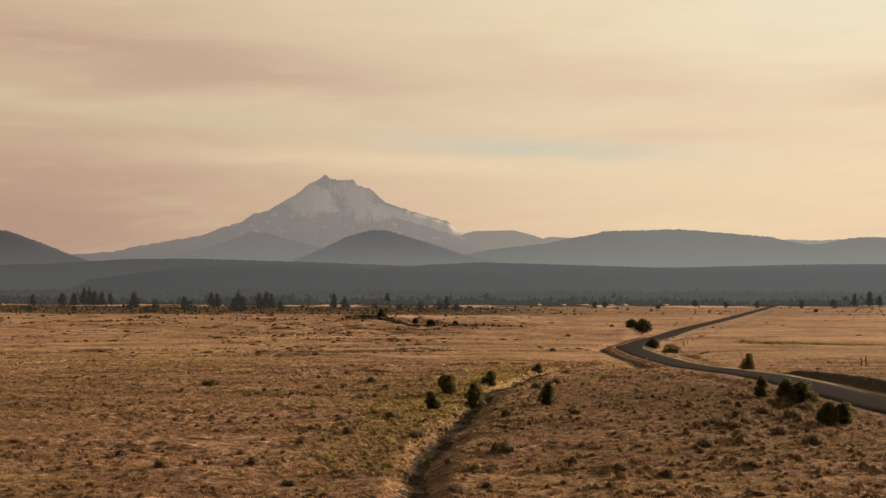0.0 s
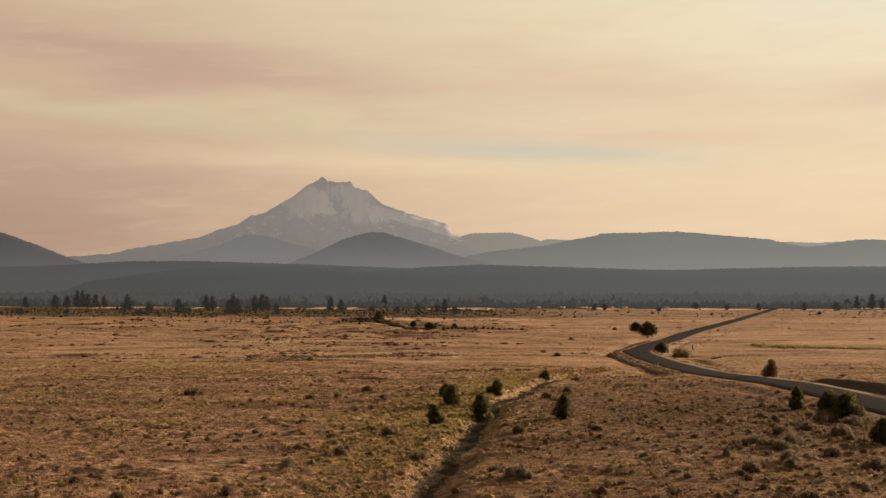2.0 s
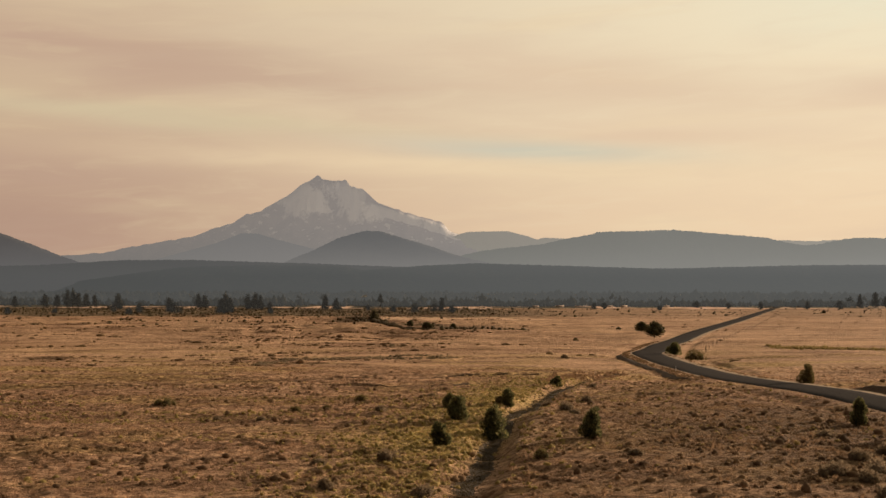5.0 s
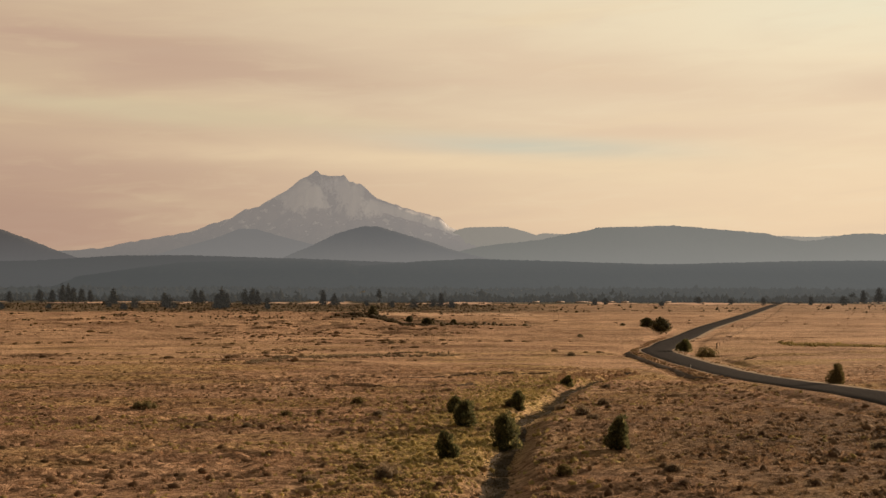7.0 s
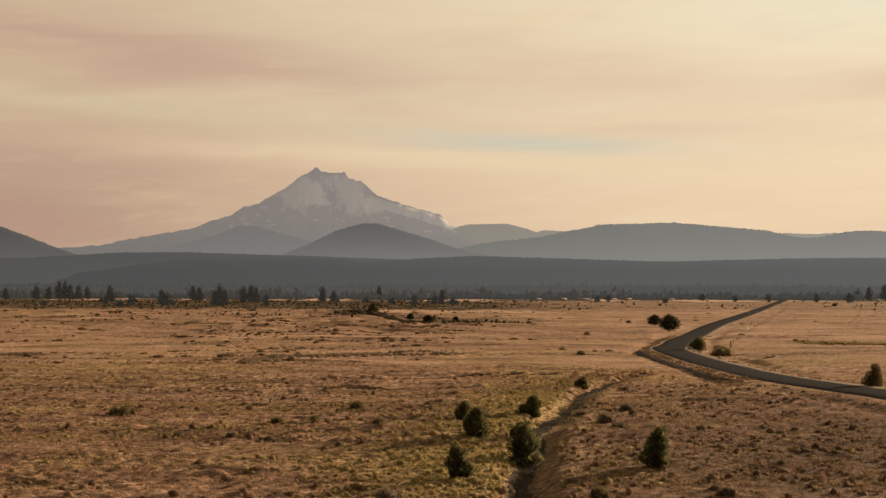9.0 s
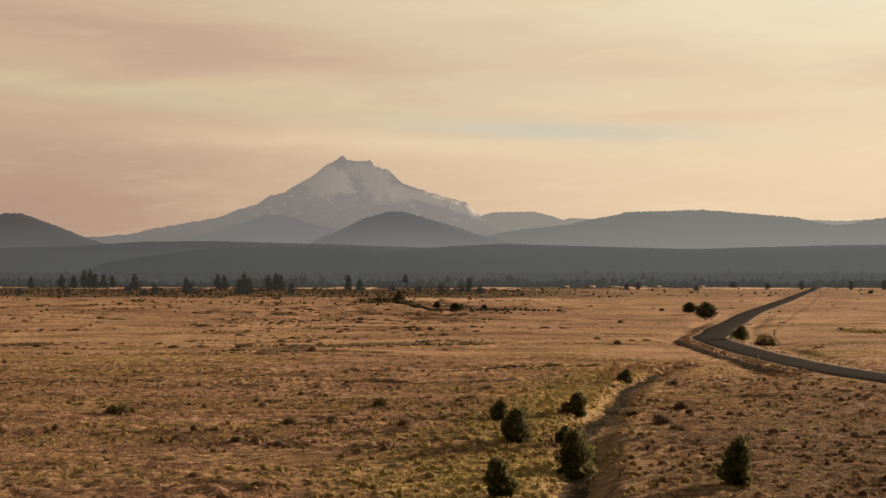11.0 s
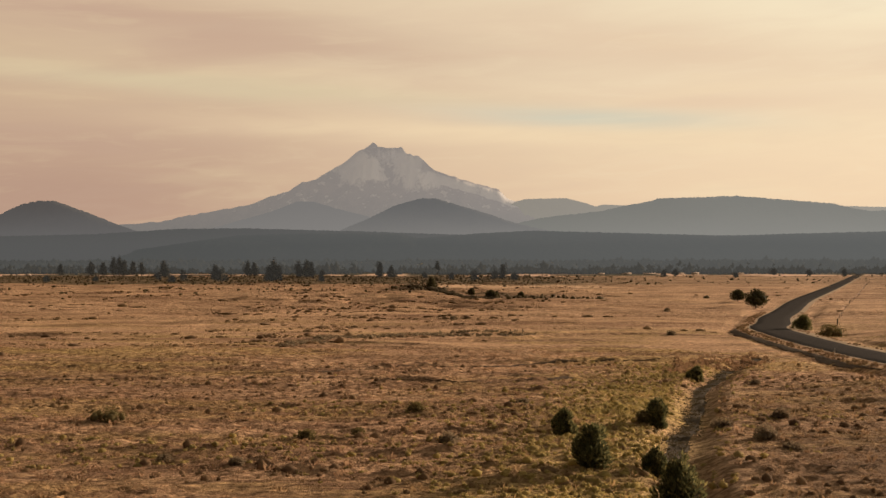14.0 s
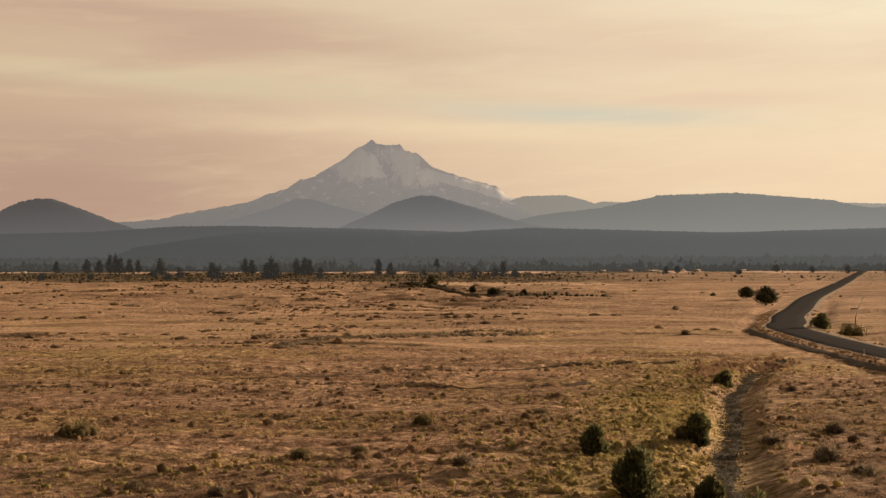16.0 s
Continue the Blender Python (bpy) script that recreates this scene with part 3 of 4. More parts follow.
def build_wash_bed():
    line = WASH_LINE[18:]
    way = np.gradient(line, axis=0)
    way /= np.hypot(*way.T)[:, None]
    right = np.stack([way[:, 1], -way[:, 0]], -1)
    rows = []
    for k, o in enumerate(np.linspace(-1.0, 0.75, 7)):
        wide = o * (1.0 + 0.5 * ss(165, 130, line[:, 1]) * (o < 0) + 0.35 * value_noise(np.arange(len(line)) / 4.0, np.full(len(line), float(k > 3)), 41))
        p = line + right * (wide - 0.6 * value_noise(line[:, 0] / 6.0, line[:, 1] / 6.0, 8))[:, None]
        rows.append(np.c_[p, ground_z(p[:, 0], p[:, 1]) + (0.03 if -0.95 < o < 0.7 else -0.05)])
    grid = np.stack(rows, 1)
    tagged(new("wash_bed", mesh_of("wash_bed", grid.reshape(-1, 3), lattice(grid.shape[:2]), BED, True)), "dark earth in the bed of the wash", "stream bed", kind="structure")


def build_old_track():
    """Bare earth coloured dark for the shaded face of the low broken steps where an old track and a bank cross the
    plain.
    """
    for name, whole, low, high, label in (("old_track", TRACK_LINE, -60, 26, "bare earth step of an old track, coloured dark as shade"), ("earth_step", LEDGE_LINE, -16, 7, "low earth step in the grass, coloured dark as shade")):
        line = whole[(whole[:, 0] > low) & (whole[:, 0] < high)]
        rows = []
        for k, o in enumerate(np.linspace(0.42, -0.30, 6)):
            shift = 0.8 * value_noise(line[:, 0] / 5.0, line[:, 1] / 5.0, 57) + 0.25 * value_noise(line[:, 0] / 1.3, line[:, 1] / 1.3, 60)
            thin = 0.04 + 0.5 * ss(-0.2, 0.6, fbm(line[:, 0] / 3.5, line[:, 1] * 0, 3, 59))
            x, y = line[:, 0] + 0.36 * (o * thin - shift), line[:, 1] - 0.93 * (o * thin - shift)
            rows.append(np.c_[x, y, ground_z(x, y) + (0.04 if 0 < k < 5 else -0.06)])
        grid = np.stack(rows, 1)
        tagged(new(name, mesh_of(name, grid.reshape(-1, 3), lattice(grid.shape[:2]), SHADED_SLOPE, True)), label, "track" if name == "old_track" else "bank", kind="structure")


# ---- distance ----
def hill(name, knots, depth, reach, mat, rough, label, category, seed, teeth=0.0, step=5.0, back=0.5, jag=0.0):
    """A far height. knots: places across and heights of its crest; its foot lies reach metres in front of it."""
    kx, kz = np.array(knots, float).T * (depth - 76) / 4524
    xs = np.arange(kx[0], kx[-1] + step, step)
    vs = np.linspace(-1, back, 31)
    crest = np.interp(xs, kx, kz - 14.0 * (depth - 4600) / 4524) + jag * (fbm(xs / 26, xs * 0 + seed, 3, seed))
    crest[1:-1] = 0.25 * crest[:-2] + 0.5 * crest[1:-1] + 0.25 * crest[2:]
    x, v = np.meshgrid(xs, vs)
    fall = np.where(v < 0, 1 - np.abs(v) ** 0.85, 1 - (np.abs(v) / back) ** 1.2 * 0.8)
    c = np.broadcast_to(crest, x.shape)
    ridges = 1 - np.abs(fbm(x / 90 + seed, v * reach / 260, 4, seed))
    z = -6 + (c + 6) * fall + rough * (ridges - 0.75) * np.minimum(1, np.abs(v) * 5) * np.clip(fall, 0, 1)
    z = z + teeth * (value_noise(x / 5.0, v * 40, seed + 3) + 0.6 * value_noise(x / 2.1, v * 90, seed + 4)) * (fall > 0.1)
    y = depth + v * reach + 40 * fbm(x / 200, v * 2, 2, seed + 9) * (v < 0)
    mesh = mesh_of(name, np.stack([x, y, z], -1).reshape(-1, 3), lattice(x.shape), mat, True)
    return tagged(new(name, mesh), label, category, kind="structure")


def build_distance():
    rock = hazed_distance_material("far_rock_and_snow", (0.13, 0.11, 0.10), (0.26, 0.22, 0.20), (0.318, 0.284, 0.262), 0.70, snow=1.0, scale=0.02, top=330.0, low_colour=(0.240, 0.227, 0.213))
    pale = hazed_distance_material("far_hazed_slopes", (0.10, 0.09, 0.08), (0.17, 0.15, 0.13), (0.280, 0.256, 0.220), 0.80, low_colour=(0.258, 0.245, 0.216))
    butte = hazed_distance_material("far_butte_woods", (0.05, 0.055, 0.05), (0.09, 0.09, 0.08), (0.150, 0.147, 0.145), 0.74, low_colour=(0.218, 0.208, 0.197))
    butte_dark = hazed_distance_material("far_dark_butte_woods", (0.05, 0.055, 0.05), (0.09, 0.09, 0.08), (0.126, 0.115, 0.110), 0.74, low_colour=(0.166, 0.159, 0.156))
    ridge = hazed_distance_material("far_ridge_woods", (0.06, 0.065, 0.06), (0.10, 0.10, 0.09), (0.190, 0.186, 0.168), 0.77, low_colour=(0.210, 0.205, 0.188))
    shoulder = hazed_distance_material("far_shoulder_woods", (0.06, 0.065, 0.06), (0.10, 0.10, 0.09), (0.214, 0.203, 0.194), 0.84, low_colour=(0.224, 0.213, 0.202))
    woods = hazed_distance_material("near_foothill_woods", (0.035, 0.04, 0.035), (0.07, 0.07, 0.06), (0.120, 0.118, 0.114), 0.80, scale=0.05, top=120.0, low_colour=(0.112, 0.111, 0.108))
    woods_dark = hazed_distance_material("nearest_foothill_woods", (0.03, 0.034, 0.03), (0.06, 0.06, 0.05), (0.116, 0.117, 0.113), 0.78, scale=0.05, top=108.0, low_colour=(0.090, 0.092, 0.089))
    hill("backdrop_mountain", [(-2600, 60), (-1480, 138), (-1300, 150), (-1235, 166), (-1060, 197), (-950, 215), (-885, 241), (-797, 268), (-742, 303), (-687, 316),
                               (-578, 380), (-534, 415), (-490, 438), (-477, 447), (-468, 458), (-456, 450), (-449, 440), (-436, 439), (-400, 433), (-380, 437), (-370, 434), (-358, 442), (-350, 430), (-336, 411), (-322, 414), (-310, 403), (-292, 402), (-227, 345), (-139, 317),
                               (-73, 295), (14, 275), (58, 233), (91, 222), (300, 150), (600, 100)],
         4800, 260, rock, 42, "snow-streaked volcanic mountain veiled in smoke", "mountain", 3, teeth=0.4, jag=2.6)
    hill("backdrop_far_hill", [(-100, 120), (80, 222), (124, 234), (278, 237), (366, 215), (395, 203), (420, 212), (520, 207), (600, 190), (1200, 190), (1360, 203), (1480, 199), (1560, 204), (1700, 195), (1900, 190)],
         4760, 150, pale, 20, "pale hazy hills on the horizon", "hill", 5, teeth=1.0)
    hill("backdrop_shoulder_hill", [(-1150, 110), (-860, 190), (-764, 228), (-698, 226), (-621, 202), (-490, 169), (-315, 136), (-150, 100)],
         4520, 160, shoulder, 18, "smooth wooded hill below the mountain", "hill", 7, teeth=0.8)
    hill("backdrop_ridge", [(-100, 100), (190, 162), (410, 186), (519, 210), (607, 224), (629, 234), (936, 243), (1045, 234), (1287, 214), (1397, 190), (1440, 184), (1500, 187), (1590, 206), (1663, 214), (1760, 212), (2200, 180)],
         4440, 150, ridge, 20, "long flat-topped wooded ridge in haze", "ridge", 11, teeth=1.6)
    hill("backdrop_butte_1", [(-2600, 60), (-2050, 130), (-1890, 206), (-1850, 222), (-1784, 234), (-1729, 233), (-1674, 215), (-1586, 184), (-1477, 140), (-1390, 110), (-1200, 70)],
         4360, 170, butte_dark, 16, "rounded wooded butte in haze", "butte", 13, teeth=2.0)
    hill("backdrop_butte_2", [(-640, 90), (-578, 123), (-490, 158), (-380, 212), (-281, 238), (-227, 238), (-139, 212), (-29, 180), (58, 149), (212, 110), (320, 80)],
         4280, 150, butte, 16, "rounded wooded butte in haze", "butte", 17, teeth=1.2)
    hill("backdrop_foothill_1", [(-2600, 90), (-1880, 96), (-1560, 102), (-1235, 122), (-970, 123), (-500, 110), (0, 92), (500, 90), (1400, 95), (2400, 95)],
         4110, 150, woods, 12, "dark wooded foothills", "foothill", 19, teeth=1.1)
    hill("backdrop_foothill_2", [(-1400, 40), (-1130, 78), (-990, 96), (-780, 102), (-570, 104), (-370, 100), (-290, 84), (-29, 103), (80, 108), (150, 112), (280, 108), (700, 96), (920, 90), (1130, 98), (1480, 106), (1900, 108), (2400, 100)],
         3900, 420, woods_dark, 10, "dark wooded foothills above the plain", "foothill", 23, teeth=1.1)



# ---- plants ----
def ball_template(level):
    bm = bmesh.new()
    bmesh.ops.create_icosphere(bm, subdivisions=level, radius=1.0)
    bm.verts.ensure_lookup_table()
    verts = np.array([v.co[:] for v in bm.verts])
    faces = np.array([[v.index for v in f.verts] for f in bm.faces])
    bm.free()
    return verts, faces


BALL = ball_template(2)
SMALL_BALL = ball_template(1)


def lumps(rng, centres, radii, template=BALL, flatten=1.0, jitter=0.16):
    """Uneven balls, one for each centre."""
    v, f = template
    shake = 1 + rng.normal(0, jitter, (len(centres), len(v), 1))
    radii = np.asarray(radii, float).reshape(-1, 1, 1)
    verts = np.asarray(centres)[:, None, :] + v[None] * shake * radii * np.array([1, 1, flatten])
    faces = f[None] + (np.arange(len(centres)) * len(v))[:, None, None]
    return verts.reshape(-1, 3), faces.reshape(-1, 3)


def sprigs(rng, places, ways, length, width):
    """Thin pointed sprigs, each a bent diamond of two triangles."""
    k = len(places)
    ways = ways / (np.linalg.norm(ways, axis=1, keepdims=True) + 1e-9)
    side = np.cross(ways, rng.normal(0, 1, (k, 3)))
    side /= np.linalg.norm(side, axis=1, keepdims=True) + 1e-9
    length = np.asarray(length, float).reshape(-1, 1) * np.ones((k, 1))
    width = np.asarray(width, float).reshape(-1, 1) * np.ones((k, 1))
    droop = np.cross(ways, side) * length * 0.12
    verts = np.stack([places, places + ways * length * 0.5 + side * width, places + ways * length, places + ways * length * 0.5 - side * width + droop], 1)
    base = np.arange(k)[:, None] * 4
    faces = np.stack([base + [0, 1, 2], base + [0, 2, 3]], 1).reshape(-1, 3)
    return verts.reshape(-1, 3), faces


def joined(*pieces):
    verts, faces, start = [], [], 0
    for v, f in pieces:
        verts.append(v)
        faces.append(f + start)
        start += len(v)
    return np.concatenate(verts), np.concatenate(faces)


def tube(points, radii, sides=6):
    """A tapered limb along the points."""
    points = np.array(points, float)
    rings = []
    for k, p in enumerate(points):
        way = points[min(k + 1, len(points) - 1)] - points[max(k - 1, 0)]
        way /= np.linalg.norm(way) + 1e-9
        a = np.cross(way, [0.3, 0.9, 0.2])
        a /= np.linalg.norm(a)
        b = np.cross(way, a)
        turn = np.linspace(0, 2 * np.pi, sides, endpoint=False)[:, None]
        rings.append(p + radii[k] * (np.cos(turn) * a + np.sin(turn) * b))
    verts = np.concatenate(rings)
    faces = []
    for k in range(len(points) - 1):
        for j in range(sides):
            a, b = k * sides + j, k * sides + (j + 1) % sides
            faces += [[a, b, b + sides], [a, b + sides, a + sides]]
    return verts, np.array(faces)


def tree_at(name, label, category, x, y, height, width, seed, shape="bush", foliage=None, leaves=2600, leaf=0.17, group="", lean=0.0, clump=15):
    """A tree or tall bush: an empty at its foot, a trunk, limbs and a crown of sprigs on many clumps."""
    rng = np.random.default_rng(seed)
    foot = new(name)
    foot.empty_display_size = 0.3
    z = float(ground_z(x, y))
    foot.matrix_world = pose(x, y, z - 0.05)
    tagged(foot, label, category, group)
    foliage = foliage or JUNIPER
    bottom = {"bush": 0.02, "round": 0.26, "pine": 0.10}[shape] * height
    half = width / 2
    u = (np.arange(clump) + rng.random(clump)) / clump
    u = u ** (0.9 if shape == "pine" else 0.8)
    turn = np.arange(clump) * 2.399 + rng.normal(0, 0.5, clump)
    if shape == "bush":
        wide = half * np.clip(1.15 * np.sqrt(np.clip(1 - (u * 0.95) ** 2.2, 0, 1)), 0.3, 1)
    elif shape == "round":
        wide = half * np.sqrt(np.clip(1 - (2 * u - 0.86) ** 2, 0.08, 1))
    else:
        wide = half * (0.22 + 0.78 * (1 - u ** 1.7)) * (0.7 + 0.45 * rng.random(clump))
    wide = wide * (rng.uniform(0.55, 1.2, clump) if shape == "bush" else rng.uniform(0.72, 1.12, clump))
    if shape == "bush":
        wide = wide * (1 + 0.22 * np.sin(turn + seed))
    size = np.clip({"bush": 0.34, "round": 0.38, "pine": 0.34}[shape] * wide + 0.13 * half, 0.10, None) * rng.uniform(0.8, 1.2, clump)
    out = np.maximum(wide - size * 0.8, 0)
    lift = bottom + u * (height - bottom - size * 0.9)
    lift = np.maximum(lift + (0.07 * height * rng.normal(0, 1, clump) if shape == "bush" else 0.0), size * 0.55)
    centres = np.stack([np.cos(turn) * out + lean * lift, np.sin(turn) * out, lift], 1)
    core = np.stack([lean * np.linspace(bottom, height * 0.8, 6), np.zeros(6), np.linspace(bottom + half * 0.3, height * 0.8, 6)], 1)
    core_size = np.interp(core[:, 2], lift[np.argsort(lift)], wide[np.argsort(lift)]) * 0.62
    all_c, all_r = np.r_[centres, core], np.r_[size, core_size]
    pick = rng.choice(len(all_c), leaves, p=all_r ** 2 / (all_r ** 2).sum())
    way = rng.normal(0, 1, (leaves, 3))
    way /= np.linalg.norm(way, axis=1, keepdims=True)
    start = all_c[pick] + way * all_r[pick, None] * rng.uniform(0.62, 1.0, (leaves, 1))
    start[:, 2] = np.maximum(start[:, 2], 0.03)
    rising = [0, 0, 0.95] if shape == "bush" and height > 1.4 else [0, 0, 0.55]
    mesh = joined(lumps(rng, all_c, all_r * (0.62 if height > 1.4 else 0.5) * (1.0 if shape != "bush" else 0.42 if height > 1.4 else 1.05), SMALL_BALL, 1.2 if shape == "bush" else 1.0), sprigs(rng, start, way * [1, 1, 0.7] + rising, rng.uniform(0.6, 1.5, leaves) * leaf, rng.uniform(0.14, 0.28, leaves) * leaf))
    part("crown", mesh_of("crown", *mesh, foliage), foot)
    top = height * (0.82 if shape != "bush" else 0.6)
    thick = 0.035 * height + 0.02
    stem = [(lean * t * top + 0.05 * half * math.sin(5 * t + seed), 0.05 * half * math.cos(4 * t + seed), -0.25 + t * top) for t in np.linspace(0, 1, 6)]
    part("trunk", mesh_of("trunk", *tube(stem, np.linspace(thick, thick * 0.3, 6)), BARK, True), foot)
    for k in rng.choice(clump, min(4, clump), replace=False):
        c = centres[k]
        root = np.array([lean * c[2] * 0.5, 0, max(c[2] * 0.55, 0.1)])
        part("limb", mesh_of("limb", *tube([root, root * 0.45 + c * 0.55 + [0, 0, -0.05 * height], c], [thick * 0.5, thick * 0.34, thick * 0.15], 5), BARK, True), foot)
    return foot


# places of the junipers and tall bushes: x, y, height, width
NEAR_TREES = [
    (0.05, 164.3, 1.7, 1.8), (0.7, 149.8, 2.5, 2.4), (-1.2, 129.4, 2.1, 1.6), (3.65, 139.2, 3.2, 2.5), (6.95, 168.8, 2.2, 1.7), (17.4, 212.4, 1.7, 1.8), (11.7, 130.3, 2.5, 1.9), (4.2, 149.5, 1.6, 1.3),
    (38.7, 142.0, 2.7, 1.8), (38.0, 129.8, 3.5, 2.6), (40.2, 130.2, 3.3, 3.0), (37.2, 112.8, 2.2, 2.3), (38.9, 113.4, 2.2, 2.0)]
PLAIN_TREES = [(77.4, 452.6, 6.2, 7.2), (77.9, 482.0, 4.1, 4.7), (-35.2, 666.0, 6.6, 5.6), (-5.3, 518.0, 3.3, 4.5), (-13.5, 573.0, 2.5, 2.6), (5.3, 494.0, 2.1, 2.2)]
FAR_PINES = [
    (-366, 1120, 13), (-350, 1106, 12.4), (-341, 1107, 17), (-337, 1111, 17), (-320, 1072, 14.5), (-327, 1118, 13), (-319, 1118, 12), (-402, 1142, 10.5), (-258, 974, 13.7),
    (-190, 857, 11), (-208, 1047, 13.5), (-203, 1049, 12.4), (-152, 850, 10.5), (-149, 850, 15.5), (-146, 851, 10.5), (-158, 1003, 13.3), (-152, 1005, 14.8),
    (-143, 971, 12.4), (-96, 1026, 13.5), (-86, 1021, 10), (-57, 1194, 12.7), (3, 943, 11.4), (402, 1140, 12), (417, 1140, 15), (426, 1138, 10.5)]
FAR_JUNIPERS = [
    (-299, 843, 4.3), (-270, 855, 3.2), (-245, 915, 6), (-205, 806, 4.8), (-210, 852, 7.2), (-186, 856, 8.5), (-120, 867, 4.2), (-151, 1083, 4.8), (-58, 1004, 5), (-34, 923, 5),
    (-17, 871, 7.6), (-3, 942, 7.3), (10, 879, 5.5), (138, 1062, 5.7), (146, 1053, 5.7), (183, 992, 3.4), (241, 1115, 6), (257, 1061, 5.3), (285, 1060, 6.4), (309, 1005, 6.6), (342, 1022, 8.4), (428, 1238, 9.5)]
SHRUBS = [
    (-34.4, 174.8, 1.2, 2.6), (-17.3, 163.4, 0.9, 1.4), (-11.0, 180.1, 0.7, 1.5), (5.9, 168.7, 1.1, 1.0), (6.4, 119.7, 0.95, 1.3), (-13.9, 164.5, 0.8, 0.9), (5.2, 96.8, 0.7, 2.1),
    (-12.2, 102.3, 0.85, 1.3), (-26.4, 96, 0.65, 1.2), (-21.4, 88.5, 0.6, 0.9), (-14.9, 91.4, 0.9, 1.2), (0.9, 79.6, 0.7, 1.3), (3.1, 81.4, 0.55, 1.0), (25.6, 110.8, 0.9, 1.7), (25.4, 99.8, 1.1, 1.5)]
LOW_SHRUBS = [
    (23.3, 88.4, 0.6, 1.0), (16.5, 85.8, 0.7, 1.0), (-10.9, 83.6, 0.6, 0.8), (-2.5, 106.7, 0.85, 1.3), (-8.8, 108.9, 0.6, 1.1), (3.4, 100.3, 0.8, 1.0), (31.6, 99.6, 0.9, 2.0), (13.4, 87.5, 0.85, 1.3),
    (13.7, 119.9, 0.75, 0.95), (-10.4, 120.4, 0.6, 1.05), (-5.4, 120.8, 0.95, 1.5), (13.0, 162.0, 0.85, 1.7), (16.9, 173.7, 0.7, 1.6), (12.0, 170.1, 0.8, 1.35), (-24.4, 154.4, 0.85, 1.0),
    (26.3, 111.5, 0.8, 1.9), (28.6, 111.0, 0.9, 2.0), (27.2, 108.8, 0.6, 1.4), (35.3, 117.6, 0.9, 2.2), (37.4, 128.6, 0.9, 2.4), (39.4, 126.2, 0.9, 2.0), (32.0, 131.4, 0.7, 1.6), (33.2, 121.0, 0.7, 1.8), (29.8, 118.0, 0.6, 1.5), (25.9, 102.2, 0.7, 1.4), (22.1, 98.4, 0.7, 1.3), (30.5, 105.5, 0.6, 1.5),
    (-7.5, 158.6, 0.7, 1.2), (-2.2, 186.3, 0.6, 1.15), (-19.6, 151.7, 0.65, 1.0), (13.4, 156.7, 0.9, 1.15), (21.7, 203.9, 0.75, 0.8)]
PLAIN_SHRUBS = [(-14.3, 368.1, 1.1, 1.6), (28.4, 304.2, 1.0, 1.5), (45.1, 421.3, 1.3, 1.6)]


def build_trees():
    for k, (x, y, h, w) in enumerate(NEAR_TREES):
        slim = w < 0.72 * h
        label = "slim dark green juniper standing in dry grass" if slim else "bushy dark green juniper reaching down to the grass"
        tree_at("juniper", label, "juniper tree", x, y, h * 0.94, w * 0.83, 100 + k, leaves=5600, leaf=0.24, group="junipers beside the wash and road", lean=0.06 * math.sin(k * 2.3), clump=22)
    tree_at("roadside_bush", "olive-green rounded bush beside the road edge", "bush", 52.7, 201.0, 3.0, 2.4, 131, foliage=OLIVE, leaves=5000, leaf=0.2)
    tree_at("roadside_bush", "dark green bush inside the road's bend", "bush", 58.9, 327.5, 3.0, 3.6, 132, leaves=5000, leaf=0.28, lean=0.1)
    tree_at("roadside_bush", "low olive bush trailing along the road edge", "bush", 62.4, 320.5, 1.4, 5.0, 133, foliage=OLIVE, leaves=4000, leaf=0.22)
    for k, (x, y, h, w) in enumerate(PLAIN_TREES):
        label = "round-crowned dark juniper with a bare trunk on open plain" if k < 2 else "dark juniper among sagebrush on the plain"
        tree_at("plain_juniper", label, "juniper tree", x, y, h, w, 150 + k, "round" if k < 2 else "bush", FAR_JUNIPER, leaves=2600, leaf=0.5, clump=24, group="junipers on the plain")
    for k, (x, y, h) in enumerate(FAR_PINES):
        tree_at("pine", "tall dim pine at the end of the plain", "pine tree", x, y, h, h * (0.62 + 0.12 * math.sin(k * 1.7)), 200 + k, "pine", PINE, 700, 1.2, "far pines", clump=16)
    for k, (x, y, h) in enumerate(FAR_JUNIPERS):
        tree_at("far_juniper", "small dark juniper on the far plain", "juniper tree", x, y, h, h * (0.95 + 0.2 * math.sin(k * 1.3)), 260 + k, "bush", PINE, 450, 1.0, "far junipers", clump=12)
    for k, (x, y, h, w) in enumerate(LOW_SHRUBS):
        tree_at("sage_shrub", "low rounded brown-grey sage shrub in dry grass", "shrub", x, y, h * 0.5, w * 1.05, 400 + k, "bush", SAGE_DARK, 1500, 0.14, "low sage shrubs", clump=14)
    for k, (x, y, h, w) in enumerate(SHRUBS + PLAIN_SHRUBS):
        tree_at("shrub", "low dark olive shrub in dry grass" if k < len(SHRUBS) else "small brown shrub alone on the plain", "shrub", x, y, h * 0.74, w, 300 + k, "bush", OLIVE if k < 6 else SAGE_DARK, 1400 if k < len(SHRUBS) else 500, 0.13 if k < len(SHRUBS) else 0.3, "low shrubs", clump=14)


